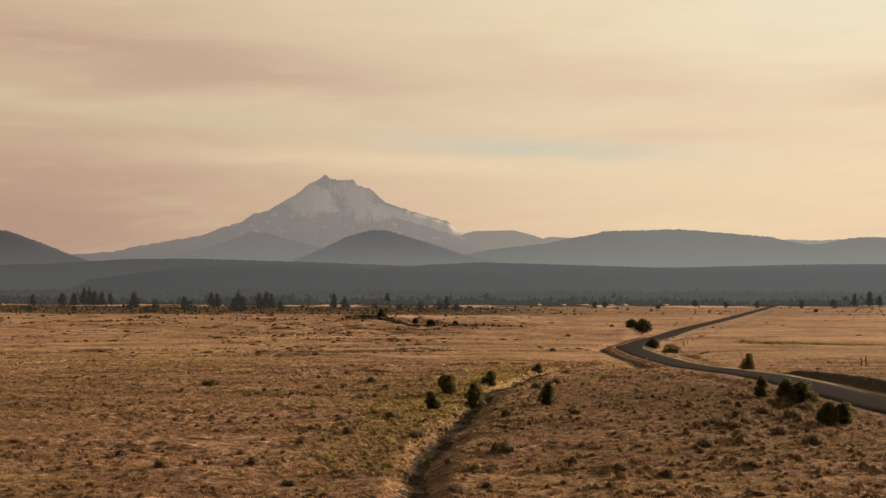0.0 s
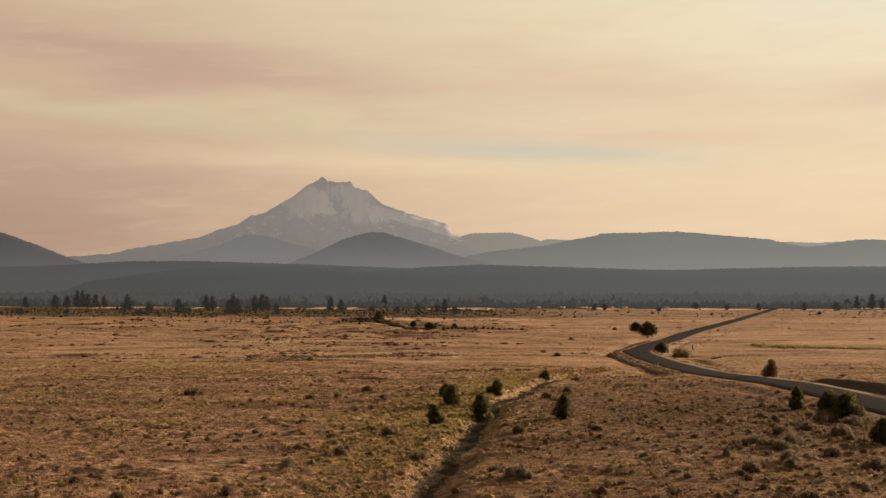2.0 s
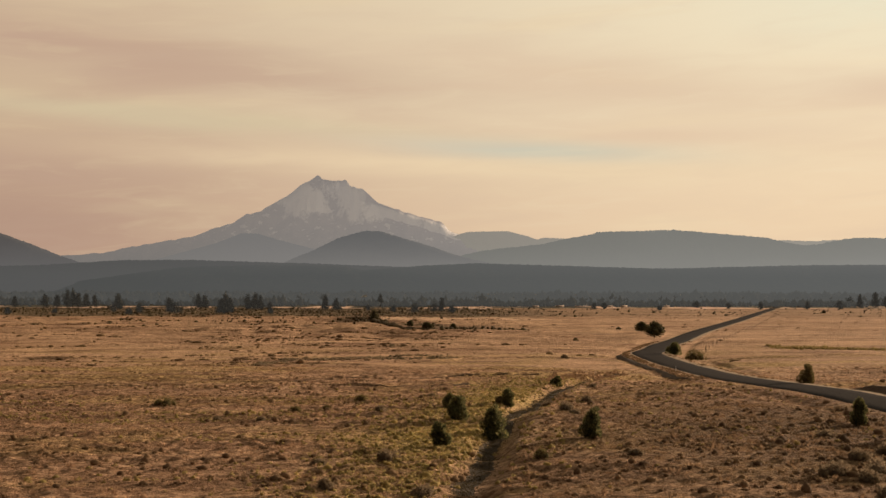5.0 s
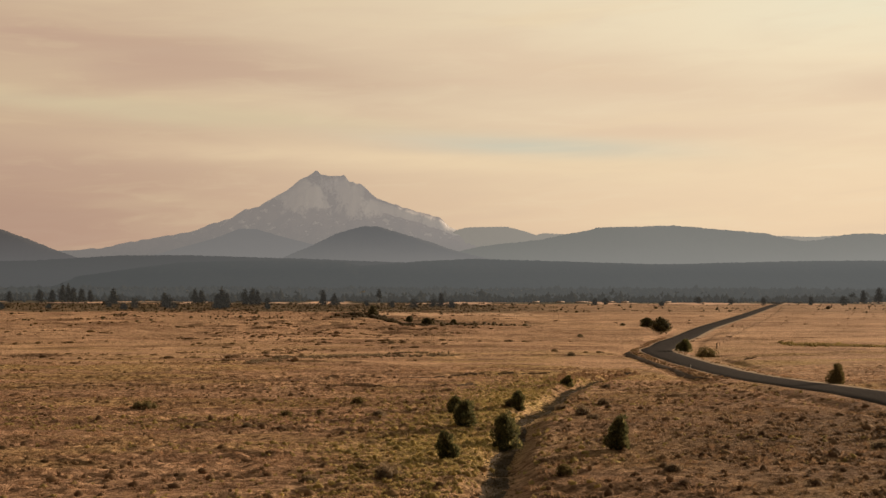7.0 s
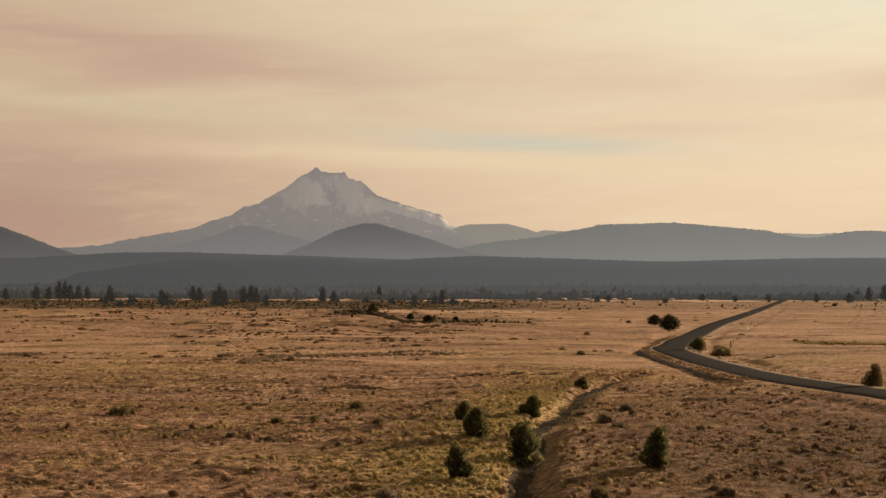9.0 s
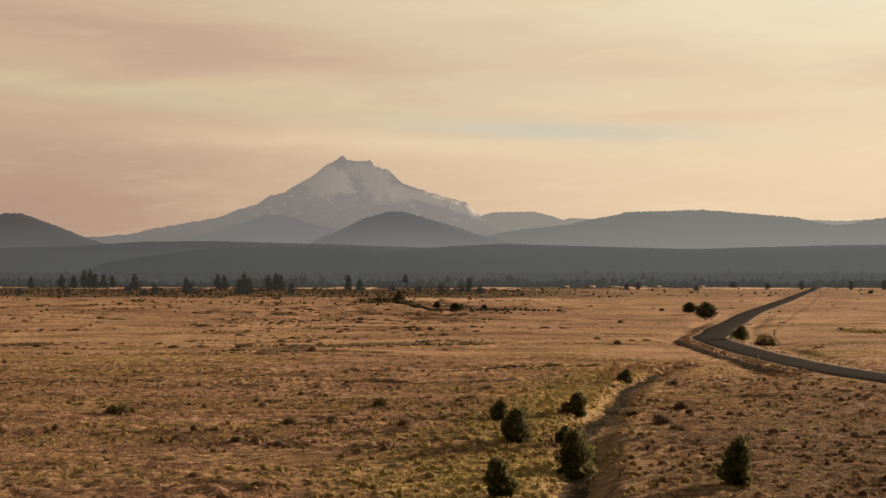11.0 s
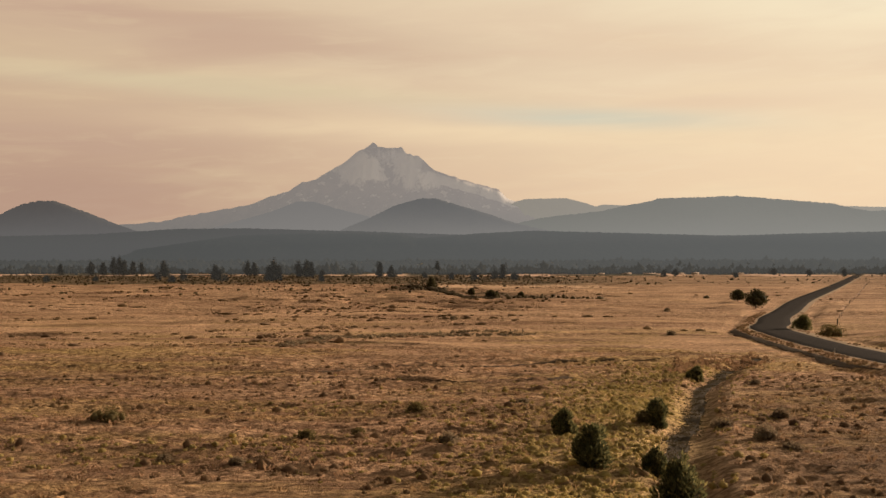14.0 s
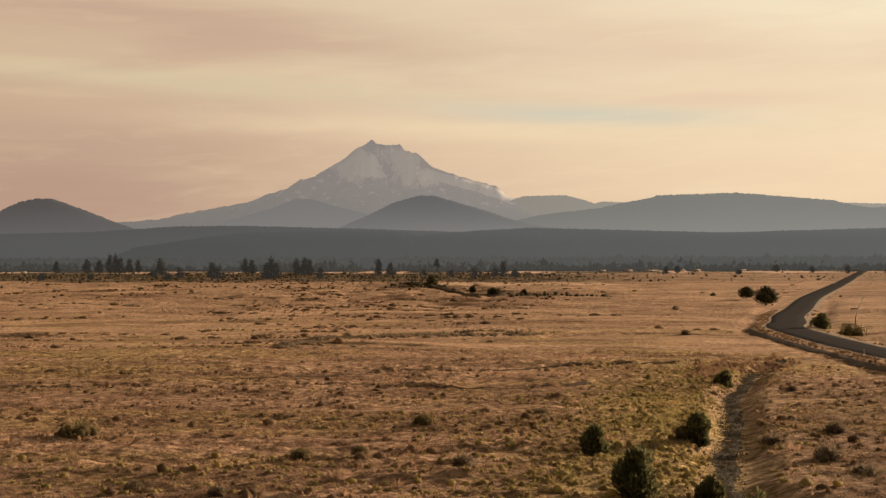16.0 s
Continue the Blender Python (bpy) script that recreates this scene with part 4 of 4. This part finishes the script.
def scatter(rng, count, x_of, y0, y1, keep):
    """Random places between two distances, kept by a density between 0 and 1."""
    y = y0 + (y1 - y0) * rng.random(count)
    x = x_of(y, rng.random(count))
    ok = rng.random(count) < keep(x, y)
    x, y = x[ok], y[ok]
    d, _ = off_line(ROAD_LINE, x, y, 22)
    w, _ = off_line(WASH_LINE, x, y, 4)
    bare = ((d > 4.6) & (d < 9.6) & (y > 90) & (y < 212)) | ((d < -6.2) & (d > -8.0) & (y > 222) & (y < 342))
    steep = (ground_z(x, y + 0.3) - ground_z(x, y - 0.3) > 0.42) & (y < 300)
    ok = (np.abs(d) > 5.0) & ((w < -1.35) | (w > 2.3)) & ~bare & ~steep
    return x[ok], y[ok]


def clumps(rng, x, y, width, height, balls, leaves, leaf):
    """Low plants, each an uneven dome with sprigs, all in one pair of arrays."""
    k = len(x)
    z = ground_z(x, y)
    centre = np.repeat(np.stack([x, y, z], 1), balls, 0)
    w = np.repeat(width, balls)
    h = np.repeat(height, balls)
    shift = rng.normal(0, 0.3, (k * balls, 3)) * np.stack([w, w, 0 * h], 1)
    radius = w * rng.uniform(0.28, 0.48, k * balls)
    v, f = SMALL_BALL
    shake = 1 + rng.normal(0, 0.2, (k * balls, len(v), 1))
    verts = (centre + shift)[:, None] + v[None] * shake * np.stack([radius, radius, h * rng.uniform(0.6, 1.0, k * balls)], 1)[:, None]
    faces = f[None] + (np.arange(k * balls) * len(v))[:, None, None]
    pieces = [(verts.reshape(-1, 3), faces.reshape(-1, 3))]
    if leaves:
        pick = np.repeat(np.arange(k * balls), leaves)
        way = rng.normal(0, 1, (len(pick), 3))
        way[:, 2] = np.abs(way[:, 2]) + 0.15
        way /= np.linalg.norm(way, axis=1, keepdims=True)
        start = (centre + shift)[pick] + way * np.stack([radius[pick], radius[pick], h[pick] * 0.8], 1) * rng.uniform(0.7, 1.0, (len(pick), 1))
        pieces.append(sprigs(rng, start, way + [0, 0, 0.5], leaf * rng.uniform(0.5, 1.4, len(pick)), leaf * 0.3))
    return joined(*pieces)


def view_x(margin):
    """Across the land, as wide as it opens with distance."""
    return lambda y, u: (u * 2 - 1) * (0.43 * y + margin) + 0.01 * y


def stuff(name, mesh, label, category):
    return tagged(new(name, mesh), label, category, kind="stuff")


def build_cover():
    rng = np.random.default_rng(5)
    # sagebrush, thick on the near rise, thinner and patchy over the plain
    def thick(x, y):
        patchy = ss(-0.1, 0.6, fbm(x / 26, y / 5, 3, 40))
        rise = np.exp(-((x - 34) / 22) ** 2 - ((y - 118) / 42) ** 2)
        return np.clip(0.10 + 0.65 * patchy + 0.75 * rise, 0, 1)
    x, y = scatter(rng, 17000, view_x(8), 70, 245, thick)
    size = np.minimum(rng.lognormal(-0.68, 0.42, len(x)), 1.15)
    stuff("sagebrush", mesh_of("sagebrush", *clumps(rng, x, y, size, size * rng.uniform(0.26, 0.45, len(x)), 1, 8, 0.13), SAGE), "low brown-olive sagebrush clumps over the dry grass", "sagebrush")

    # low rows of brush and hummocks over the open plain
    cy = 255 + 600 * rng.random(560) ** 0.85
    cx = view_x(10)(cy, rng.random(560))
    cx = np.where((cx > -25) & (cy < 480) & (rng.random(560) < 0.75), cx * 0.3 - 60, cx)
    many = rng.integers(3, 19, 560)
    x = np.repeat(cx, many) + rng.normal(0, 1, many.sum()) * np.repeat(rng.uniform(2.5, 11.0, 560), many)
    y = np.repeat(cy, many) + rng.normal(0, 1, many.sum()) * np.repeat(rng.uniform(0.3, 1.3, 560), many)
    d, _ = off_line(ROAD_LINE, x, y, 22)
    ok = (np.abs(d) > 6) & ((x < 40) | (rng.random(len(x)) < 0.08))
    x, y = x[ok], y[ok]
    size = np.minimum(rng.lognormal(0.0, 0.5, len(x)) * (0.7 + y / 650), 3.8)
    stuff("plain_sagebrush", mesh_of("plain_sagebrush", *clumps(rng, x, y, size, size * rng.uniform(0.12, 0.24, len(x)), 1, 4, 0.25), SAGE), "rows of low brown sagebrush on the open plain", "sagebrush")

    def belts(x, y):
        wander = y + 60 * fbm(x / 160, y * 0 + 0.5, 3, 61)
        strip = ss(730, 800, wander) * ss(1085, 1060, wander)
        tongue = np.exp(-((y - (655 - (x + 45) * 1.75)) / 16) ** 2) * ss(-60, -45, x) * ss(42, 25, x)
        left = ss(560, 640, y) * ss(800, 720, y) * ss(20, -60, x) * ss(0.0, 0.6, fbm(x / 30, y / 18, 2, 66))
        return np.clip((0.95 - 0.88 * ss(-20, 110, x) - 0.3 * ss(-220, -300, x)) * strip + tongue * 2 + 0.7 * left + 0.004, 0, 1)
    x, y = scatter(rng, 21000, view_x(20), 480, 1120, belts)
    size = rng.lognormal(0.35, 0.4, len(x))
    stuff("far_sagebrush", mesh_of("far_sagebrush", *clumps(rng, x, y, size, size * rng.uniform(0.4, 0.7, len(x)), 1, 0, 0.3), SCRUB), "dark belts of far sagebrush and scrub", "sagebrush")

    # lines of brush that follow old tracks and seeps
    def along(points, count, spread, width, mat, name, label, category):
        line = smooth_line(points, 0.5)
        k = rng.integers(0, len(line), count)
        x, y = line[k, 0] + rng.normal(0, 0.5, count), line[k, 1] + rng.normal(0, spread, count)
        size = width * rng.lognormal(0, 0.3, count)
        stuff(name, mesh_of(name, *clumps(rng, x, y, size, size * rng.uniform(0.3, 0.5, count), 2, 5, 0.3), mat), label, category)
    along([(-52, 690), (-35, 655), (-24, 590), (-6, 522), (4, 500), (13, 490)], 820, 4.5, 1.8, SCRUB, "tongue_scrub", "dark tongue of scrub round a juniper", "scrub")
    along([(-37, 266), (-34, 281), (-28.7, 299), (-18, 306), (-6, 311), (4, 312)], 420, 2.6, 0.62, SAGE_DARK, "track_brush", "brown-olive brush in a row across the plain", "brush")
    along([(16, 222), (19, 230), (21, 238), (27, 244), (34, 252)], 260, 3.6, 0.45, WEED, "weed_patch", "rust-brown weeds at the head of the wash", "weeds")
    along([(95, 366), (118, 362), (138, 356), (160, 352)], 560, 2.2, 0.95, RABBIT, "seep_brush", "yellow-green brush along a seep", "brush")

    # yellow-flowering rabbitbrush in the damp ground beside the wash and on the near flats
    def damp(x, y):
        d, _ = off_line(WASH_LINE, x, y, 40)
        beside = np.exp(-((d + 6.5) / 5.5) ** 2) * ss(95, 120, y) * ss(225, 195, y)
        flats = ss(-0.25, 0.5, fbm(x / 30, y / 6, 3, 70)) * ss(215, 180, y) * (0.4 + 0.5 * ss(120, 145, y)) * (1 - 0.65 * ss(0, 12, x))
        return np.clip(beside * 1.1 + flats, 0, 1)
    x, y = scatter(rng, 19000, view_x(6), 74, 235, damp)
    k = rng.choice(np.arange(60, len(WASH_LINE) - 25), 3500)
    off = -np.abs(rng.normal(0, 5.6, 3500)) - 2.1
    off = np.where(rng.random(3500) < 0.04, -off * 0.4 + 0.8, off)
    x, y = np.r_[x, WASH_LINE[k, 0] + 0.95 * off + rng.normal(0, 0.6, 3500)], np.r_[y, WASH_LINE[k, 1] - 0.25 * off + rng.normal(0, 1.0, 3500)]
    size = np.minimum(rng.lognormal(-0.85, 0.38, len(x)), 0.85)
    stuff("rabbitbrush", mesh_of("rabbitbrush", *clumps(rng, x, y, size, size * rng.uniform(0.28, 0.42, len(x)), 1, 9, 0.11), RABBIT), "yellow-green rabbitbrush beside the dry wash", "rabbitbrush")

    # verge plants along the asphalt
    k = rng.choice(np.flatnonzero((ROAD_LINE[:, 1] > 215) & (ROAD_LINE[:, 1] < 420)), 420)
    way = np.gradient(ROAD_LINE, axis=0)[k]
    way /= np.hypot(*way.T)[:, None]
    off = np.where(rng.random(420) < 0.75, -rng.uniform(4.4, 6.6, 420), rng.uniform(4.4, 6.0, 420))
    x, y = ROAD_LINE[k, 0] + way[:, 1] * off, ROAD_LINE[k, 1] - way[:, 0] * off
    size = rng.lognormal(-0.95, 0.3, 420)
    stuff("verge_brush", mesh_of("verge_brush", *clumps(rng, x, y, size, size * 0.45, 2, 12, 0.18), SAGE), "straw-yellow brush along the road verge", "roadside brush")

    # tussocks of bunch grass
    def bunchy(x, y):
        return 0.22 + 0.63 * ss(-0.25, 0.45, fbm(x / 20, y / 3.6, 3, 85))
    x, y = scatter(rng, 24000, view_x(4), 74, 265, bunchy)
    size = np.minimum(rng.lognormal(-0.30, 0.35, len(x)), 1.5)
    blades = 13
    spread = rng.normal(0, 0.14, (len(x) * blades, 3)) * [1.3, 1, 0]
    size = np.repeat(size, blades)
    root = np.repeat(np.stack([x, y, ground_z(x, y) - 0.03], 1), blades, 0) + spread * size[:, None]
    way = spread * 4.5 + rng.normal(0, 0.25, spread.shape) * [1, 1, 0] + [0, 0, 1]
    stuff("bunch_grass", mesh_of("bunch_grass", *sprigs(rng, root, way, size * rng.uniform(0.16, 0.36, len(size)), size * rng.uniform(0.03, 0.06, len(size))), BUNCH), "straw-brown tussocks of bunch grass", "grass")

    # dry grass in tufts
    def grassy(x, y):
        return np.clip(0.75 + 0.5 * fbm(x / 12, y / 7, 2, 80), 0.1, 1) * ss(270, 150, y)
    x, y = scatter(rng, 46000, view_x(5), 74, 250, grassy)
    z = ground_z(x, y)
    blades = 3
    root = np.repeat(np.stack([x, y, z - 0.02], 1), blades, 0) + rng.normal(0, 0.09, (len(x) * blades, 3)) * [1, 1, 0]
    way = rng.normal(0, 0.8, (len(root), 3)) * [1, 1, 0] + [0, 0, 1]
    stuff("dry_grass", mesh_of("dry_grass", *sprigs(rng, root, way, rng.uniform(0.07, 0.18, len(root)), rng.uniform(0.02, 0.05, len(root))), GRASS), "straw-coloured tufts of dry grass", "grass")

    # dark sedge in the bed of the wash
    k = rng.integers(20, len(WASH_LINE) - 4, 4000)
    x = WASH_LINE[k, 0] + rng.normal(-0.3, 0.52, 4000) - 0.6 * value_noise(WASH_LINE[k, 0] / 6.0, WASH_LINE[k, 1] / 6.0, 8)
    y = WASH_LINE[k, 1] + rng.normal(0, 0.5, 4000)
    root = np.repeat(np.stack([x, y, ground_z(x, y) - 0.02], 1), 5, 0) + rng.normal(0, 0.1, (20000, 3)) * [1, 1, 0]
    way = rng.normal(0, 0.5, (20000, 3)) * [1, 1, 0] + [0, 0, 1]
    stuff("ditch_sedge", mesh_of("ditch_sedge", *sprigs(rng, root, way, rng.uniform(0.08, 0.22, 20000), 0.026), DITCH), "dark sedge in the bed of the wash", "sedge")


def conifers(rng, x, y, z, height, width):
    """Far pines: an uneven rounded crown with a ragged top, one for each place."""
    k, sides = len(x), 5
    v, f = SMALL_BALL
    shake = 1 + rng.normal(0, 0.2, (k, len(v), 1))
    foot = np.stack([x, y, z + height * 0.40], -1)
    crown = foot[:, None] + v[None] * shake * np.stack([width * 0.5, width * 0.5, height * 0.40], -1)[:, None]
    turn = np.linspace(0, 2 * np.pi, sides, endpoint=False)
    ring = rng.uniform(0.24, 0.4, (k, sides)) * width[:, None]
    rim = np.stack([x[:, None] + np.cos(turn) * ring, y[:, None] + np.sin(turn) * ring, z[:, None] + height[:, None] * rng.uniform(0.42, 0.6, (k, sides))], -1)
    tip = np.stack([x + rng.normal(0, 0.08, k) * width, y, z + height], -1)[:, None]
    tops = np.concatenate([rim, tip], 1)
    fan = np.array([[j, (j + 1) % sides, sides] for j in range(sides)])
    faces = f[None] + (np.arange(k) * len(v))[:, None, None]
    more = fan[None] + (np.arange(k) * (sides + 1))[:, None, None]
    return joined((crown.reshape(-1, 3), faces.reshape(-1, 3)), (tops.reshape(-1, 3), more.reshape(-1, 3)))


def build_far_woods():
    rng = np.random.default_rng(9)
    y = 1260 + 2000 * rng.random(7000) ** 1.9
    x = (rng.random(7000) * 2 - 1) * (0.45 * y + 60)
    keep = rng.random(7000) < np.clip(0.55 + 0.5 * fbm(x / 150, y / 120, 3, 90) + ss(1400, 1900, y) * 0.6, 0, 1)
    x, y = x[keep], y[keep]
    h = rng.lognormal(1.95, 0.3, len(x))
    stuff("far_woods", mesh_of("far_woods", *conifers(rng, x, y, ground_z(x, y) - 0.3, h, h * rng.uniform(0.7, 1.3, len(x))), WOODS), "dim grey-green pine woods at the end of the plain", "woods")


def build_near_woods():
    """The open edge of the woods, darker and more uneven than what lies behind."""
    rng = np.random.default_rng(14)
    y = 1165 + 300 * rng.random(6800) ** 1.3
    x = (rng.random(6800) * 2 - 1) * (0.43 * y + 40)
    keep = rng.random(6800) < np.clip(0.36 + 0.8 * fbm(x / 55, y / 90, 3, 95) + 0.4 * ss(-100, 150, x), 0.06, 1)
    x, y = x[keep], y[keep]
    h = rng.lognormal(1.62, 0.28, len(x)) * (1 + 0.15 * ss(100, -200, x))
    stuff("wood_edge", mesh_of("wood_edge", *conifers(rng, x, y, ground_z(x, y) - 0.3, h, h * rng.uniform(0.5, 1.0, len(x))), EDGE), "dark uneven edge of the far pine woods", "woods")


def build_sheds():
    """Low pale farm sheds in front of the woods."""
    for k, (x, y, length) in enumerate(((93, 1138, 6), (116, 1137, 7), (136, 1138, 11), (164, 1140, 5), (177, 1139, 6), (218, 1141, 5), (-418, 1108, 4))):
        shed = new("farm_shed")
        shed.matrix_world = pose(x, y, float(ground_z(x, y)) - 0.1, 0, 0, 8 * math.sin(k * 2.1))
        tagged(shed, "low pale farm shed before the far woods", "shed", "sheds before the woods")
        h, d, top = 1.1 + 0.25 * math.sin(k * 1.9), 1.8, 0.5
        a = length / 2
        body = [(-a, -d, 0), (a, -d, 0), (a, d, 0), (-a, d, 0), (-a, -d, h), (a, -d, h), (a, d, h), (-a, d, h), (-a, 0, h + top), (a, 0, h + top)]
        faces = [(0, 1, 5), (0, 5, 4), (2, 3, 7), (2, 7, 6), (3, 0, 4), (3, 4, 7), (1, 2, 6), (1, 6, 5), (4, 8, 7), (5, 6, 9)]
        part("wall", mesh_of("wall", body, faces, SHED), shed)
        for side in (-1, 1):
            e, w = a + 0.3, side * (d + 0.35)
            roof = [(-e, w, h - 0.12), (e, w, h - 0.12), (e, 0, h + top), (-e, 0, h + top), (-e, w, h), (e, w, h), (e, 0, h + top + 0.12), (-e, 0, h + top + 0.12)]
            slab = [(0, 1, 2, 3), (4, 5, 6, 7), (0, 1, 5, 4), (1, 2, 6, 5), (2, 3, 7, 6), (3, 0, 4, 7)]
            part("roof", mesh_of("roof", roof, slab, SHED), shed)


# ---- fence, posts and fallen wood ----
def post_mesh(height, radius, seed, sides=8):
    rng = np.random.default_rng(seed)
    levels = np.array([-0.3, 0.0, height * 0.5, height - radius * 0.6, height])
    pts = [(0.01 * rng.normal(), 0.01 * rng.normal(), z) for z in levels]
    v, f = tube(pts, radius * np.array([1.05, 1.0, 0.97, 0.93, 0.55]), sides)
    top = np.array([[len(v) - sides, len(v) - sides + j, len(v) - sides + j + 1] for j in range(1, sides - 1)])
    return mesh_of("post", v, np.concatenate([f, top]), WOOD, True)


def build_fence():
    fence = new("fence")
    fence.matrix_world = pose(0, 0, 0)
    tagged(fence, "old wire fence on weathered wooden posts", "fence")
    line = smooth_line([(75, 358), (102, 441), (153, 594), (200, 734), (244, 864)], 14.0)
    thin, tall = post_mesh(1.0, 0.04, 1), post_mesh(1.15, 0.06, 2)
    tops = []
    for k, (x, y) in enumerate(line):
        ob = part("post", tall if k % 8 == 0 else thin, fence)
        z = float(ground_z(x, y))
        ob.matrix_world = pose(x, y, z, 2 * math.sin(k), 2 * math.cos(1.7 * k), 0)
        tops.append((x, y, z))
    for lift in (0.55, 0.85, 1.12):
        v, f = tube([(x, y, z + lift) for x, y, z in tops], [0.012] * len(tops), 4)
        part("wire", mesh_of("wire", v, f, WIRE), fence)
    brace = new("fence_brace")
    brace.matrix_world = pose(0, 0, 0)
    tagged(brace, "pair of dark wooden brace posts in dry grass", "fence brace")
    ends = [(82.4, 230.2), (83.3, 230.1)]
    for x, y in ends:
        part("post", post_mesh(1.75, 0.13, 5), brace).matrix_world = pose(x, y, float(ground_z(x, y)))
    z = float(ground_z(*ends[0]))
    v, f = tube([(82.4, 230.2, z + 1.05), (82.85, 230.15, z + 1.07), (83.3, 230.1, z + 1.08)], [0.07, 0.07, 0.07], 6)
    part("rail", mesh_of("rail", v, f, WOOD, True), brace)
    end = new("fence_end_post")
    tagged(end, "thick dark end post of the fence", "fence post")
    x, y = 71.4, 346.1
    end.matrix_world = pose(x, y, float(ground_z(x, y)))
    part("post", post_mesh(1.6, 0.12, 8), end)


def build_markers():
    bm = bmesh.new()
    bmesh.ops.create_cube(bm, size=1.0, matrix=Matrix.Translation((0, 0, 0.45)) @ Matrix.Diagonal((0.10, 0.03, 1.3, 1)))
    bmesh.ops.bevel(bm, geom=bm.edges[:], offset=0.01, segments=1, affect="EDGES")
    blade = bpy.data.meshes.new("blade")
    bm.to_mesh(blade)
    bm.free()
    blade.materials.append(PALE)
    bm = bmesh.new()
    bmesh.ops.create_cube(bm, size=1.0, matrix=Matrix.Translation((0, -0.018, 0.98)) @ Matrix.Diagonal((0.08, 0.008, 0.12, 1)))
    patch = bpy.data.meshes.new("reflector")
    bm.to_mesh(patch)
    bm.free()
    patch.materials.append(REFLECTOR)
    for x, y in ((47.6, 325.0), (44.6, 255.5)):
        foot = new("delineator_post")
        foot.matrix_world = pose(x, y, float(ground_z(x, y)) - 0.02, 0, 0, 8)
        tagged(foot, "pale thin roadside marker post on the verge", "marker post", "roadside marker posts")
        part("reflector", patch, part("blade", blade, foot), "small grey-white reflector")


def build_snag():
    x, y = 64.9, 289.8
    z = float(ground_z(x, y))
    foot = new("dead_branch")
    foot.matrix_world = pose(x, y, z)
    tagged(foot, "dry dead branch lying in the grass", "branch")
    part("stem", mesh_of("stem", *tube([(-1.3, 0, 0.05), (-0.4, 0.1, 0.22), (0.5, 0, 0.3), (1.2, -0.1, 0.55)], [0.14, 0.12, 0.09, 0.04]), BARK, True), foot)
    part("twig", mesh_of("twig", *tube([(0.3, 0, 0.28), (0.7, 0.2, 0.7), (0.8, 0.25, 1.0)], [0.07, 0.05, 0.02], 5), BARK, True), foot)
    part("twig", mesh_of("twig", *tube([(-0.4, 0.1, 0.2), (-0.7, -0.2, 0.55), (-1.1, -0.2, 0.75)], [0.07, 0.05, 0.02], 5), BARK, True), foot)


build_ground()
build_road()
build_banks()
build_wash_bed()
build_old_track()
build_distance()
build_trees()
build_cover()
build_far_woods()
build_near_woods()
build_sheds()
build_fence()
build_markers()
build_snag()
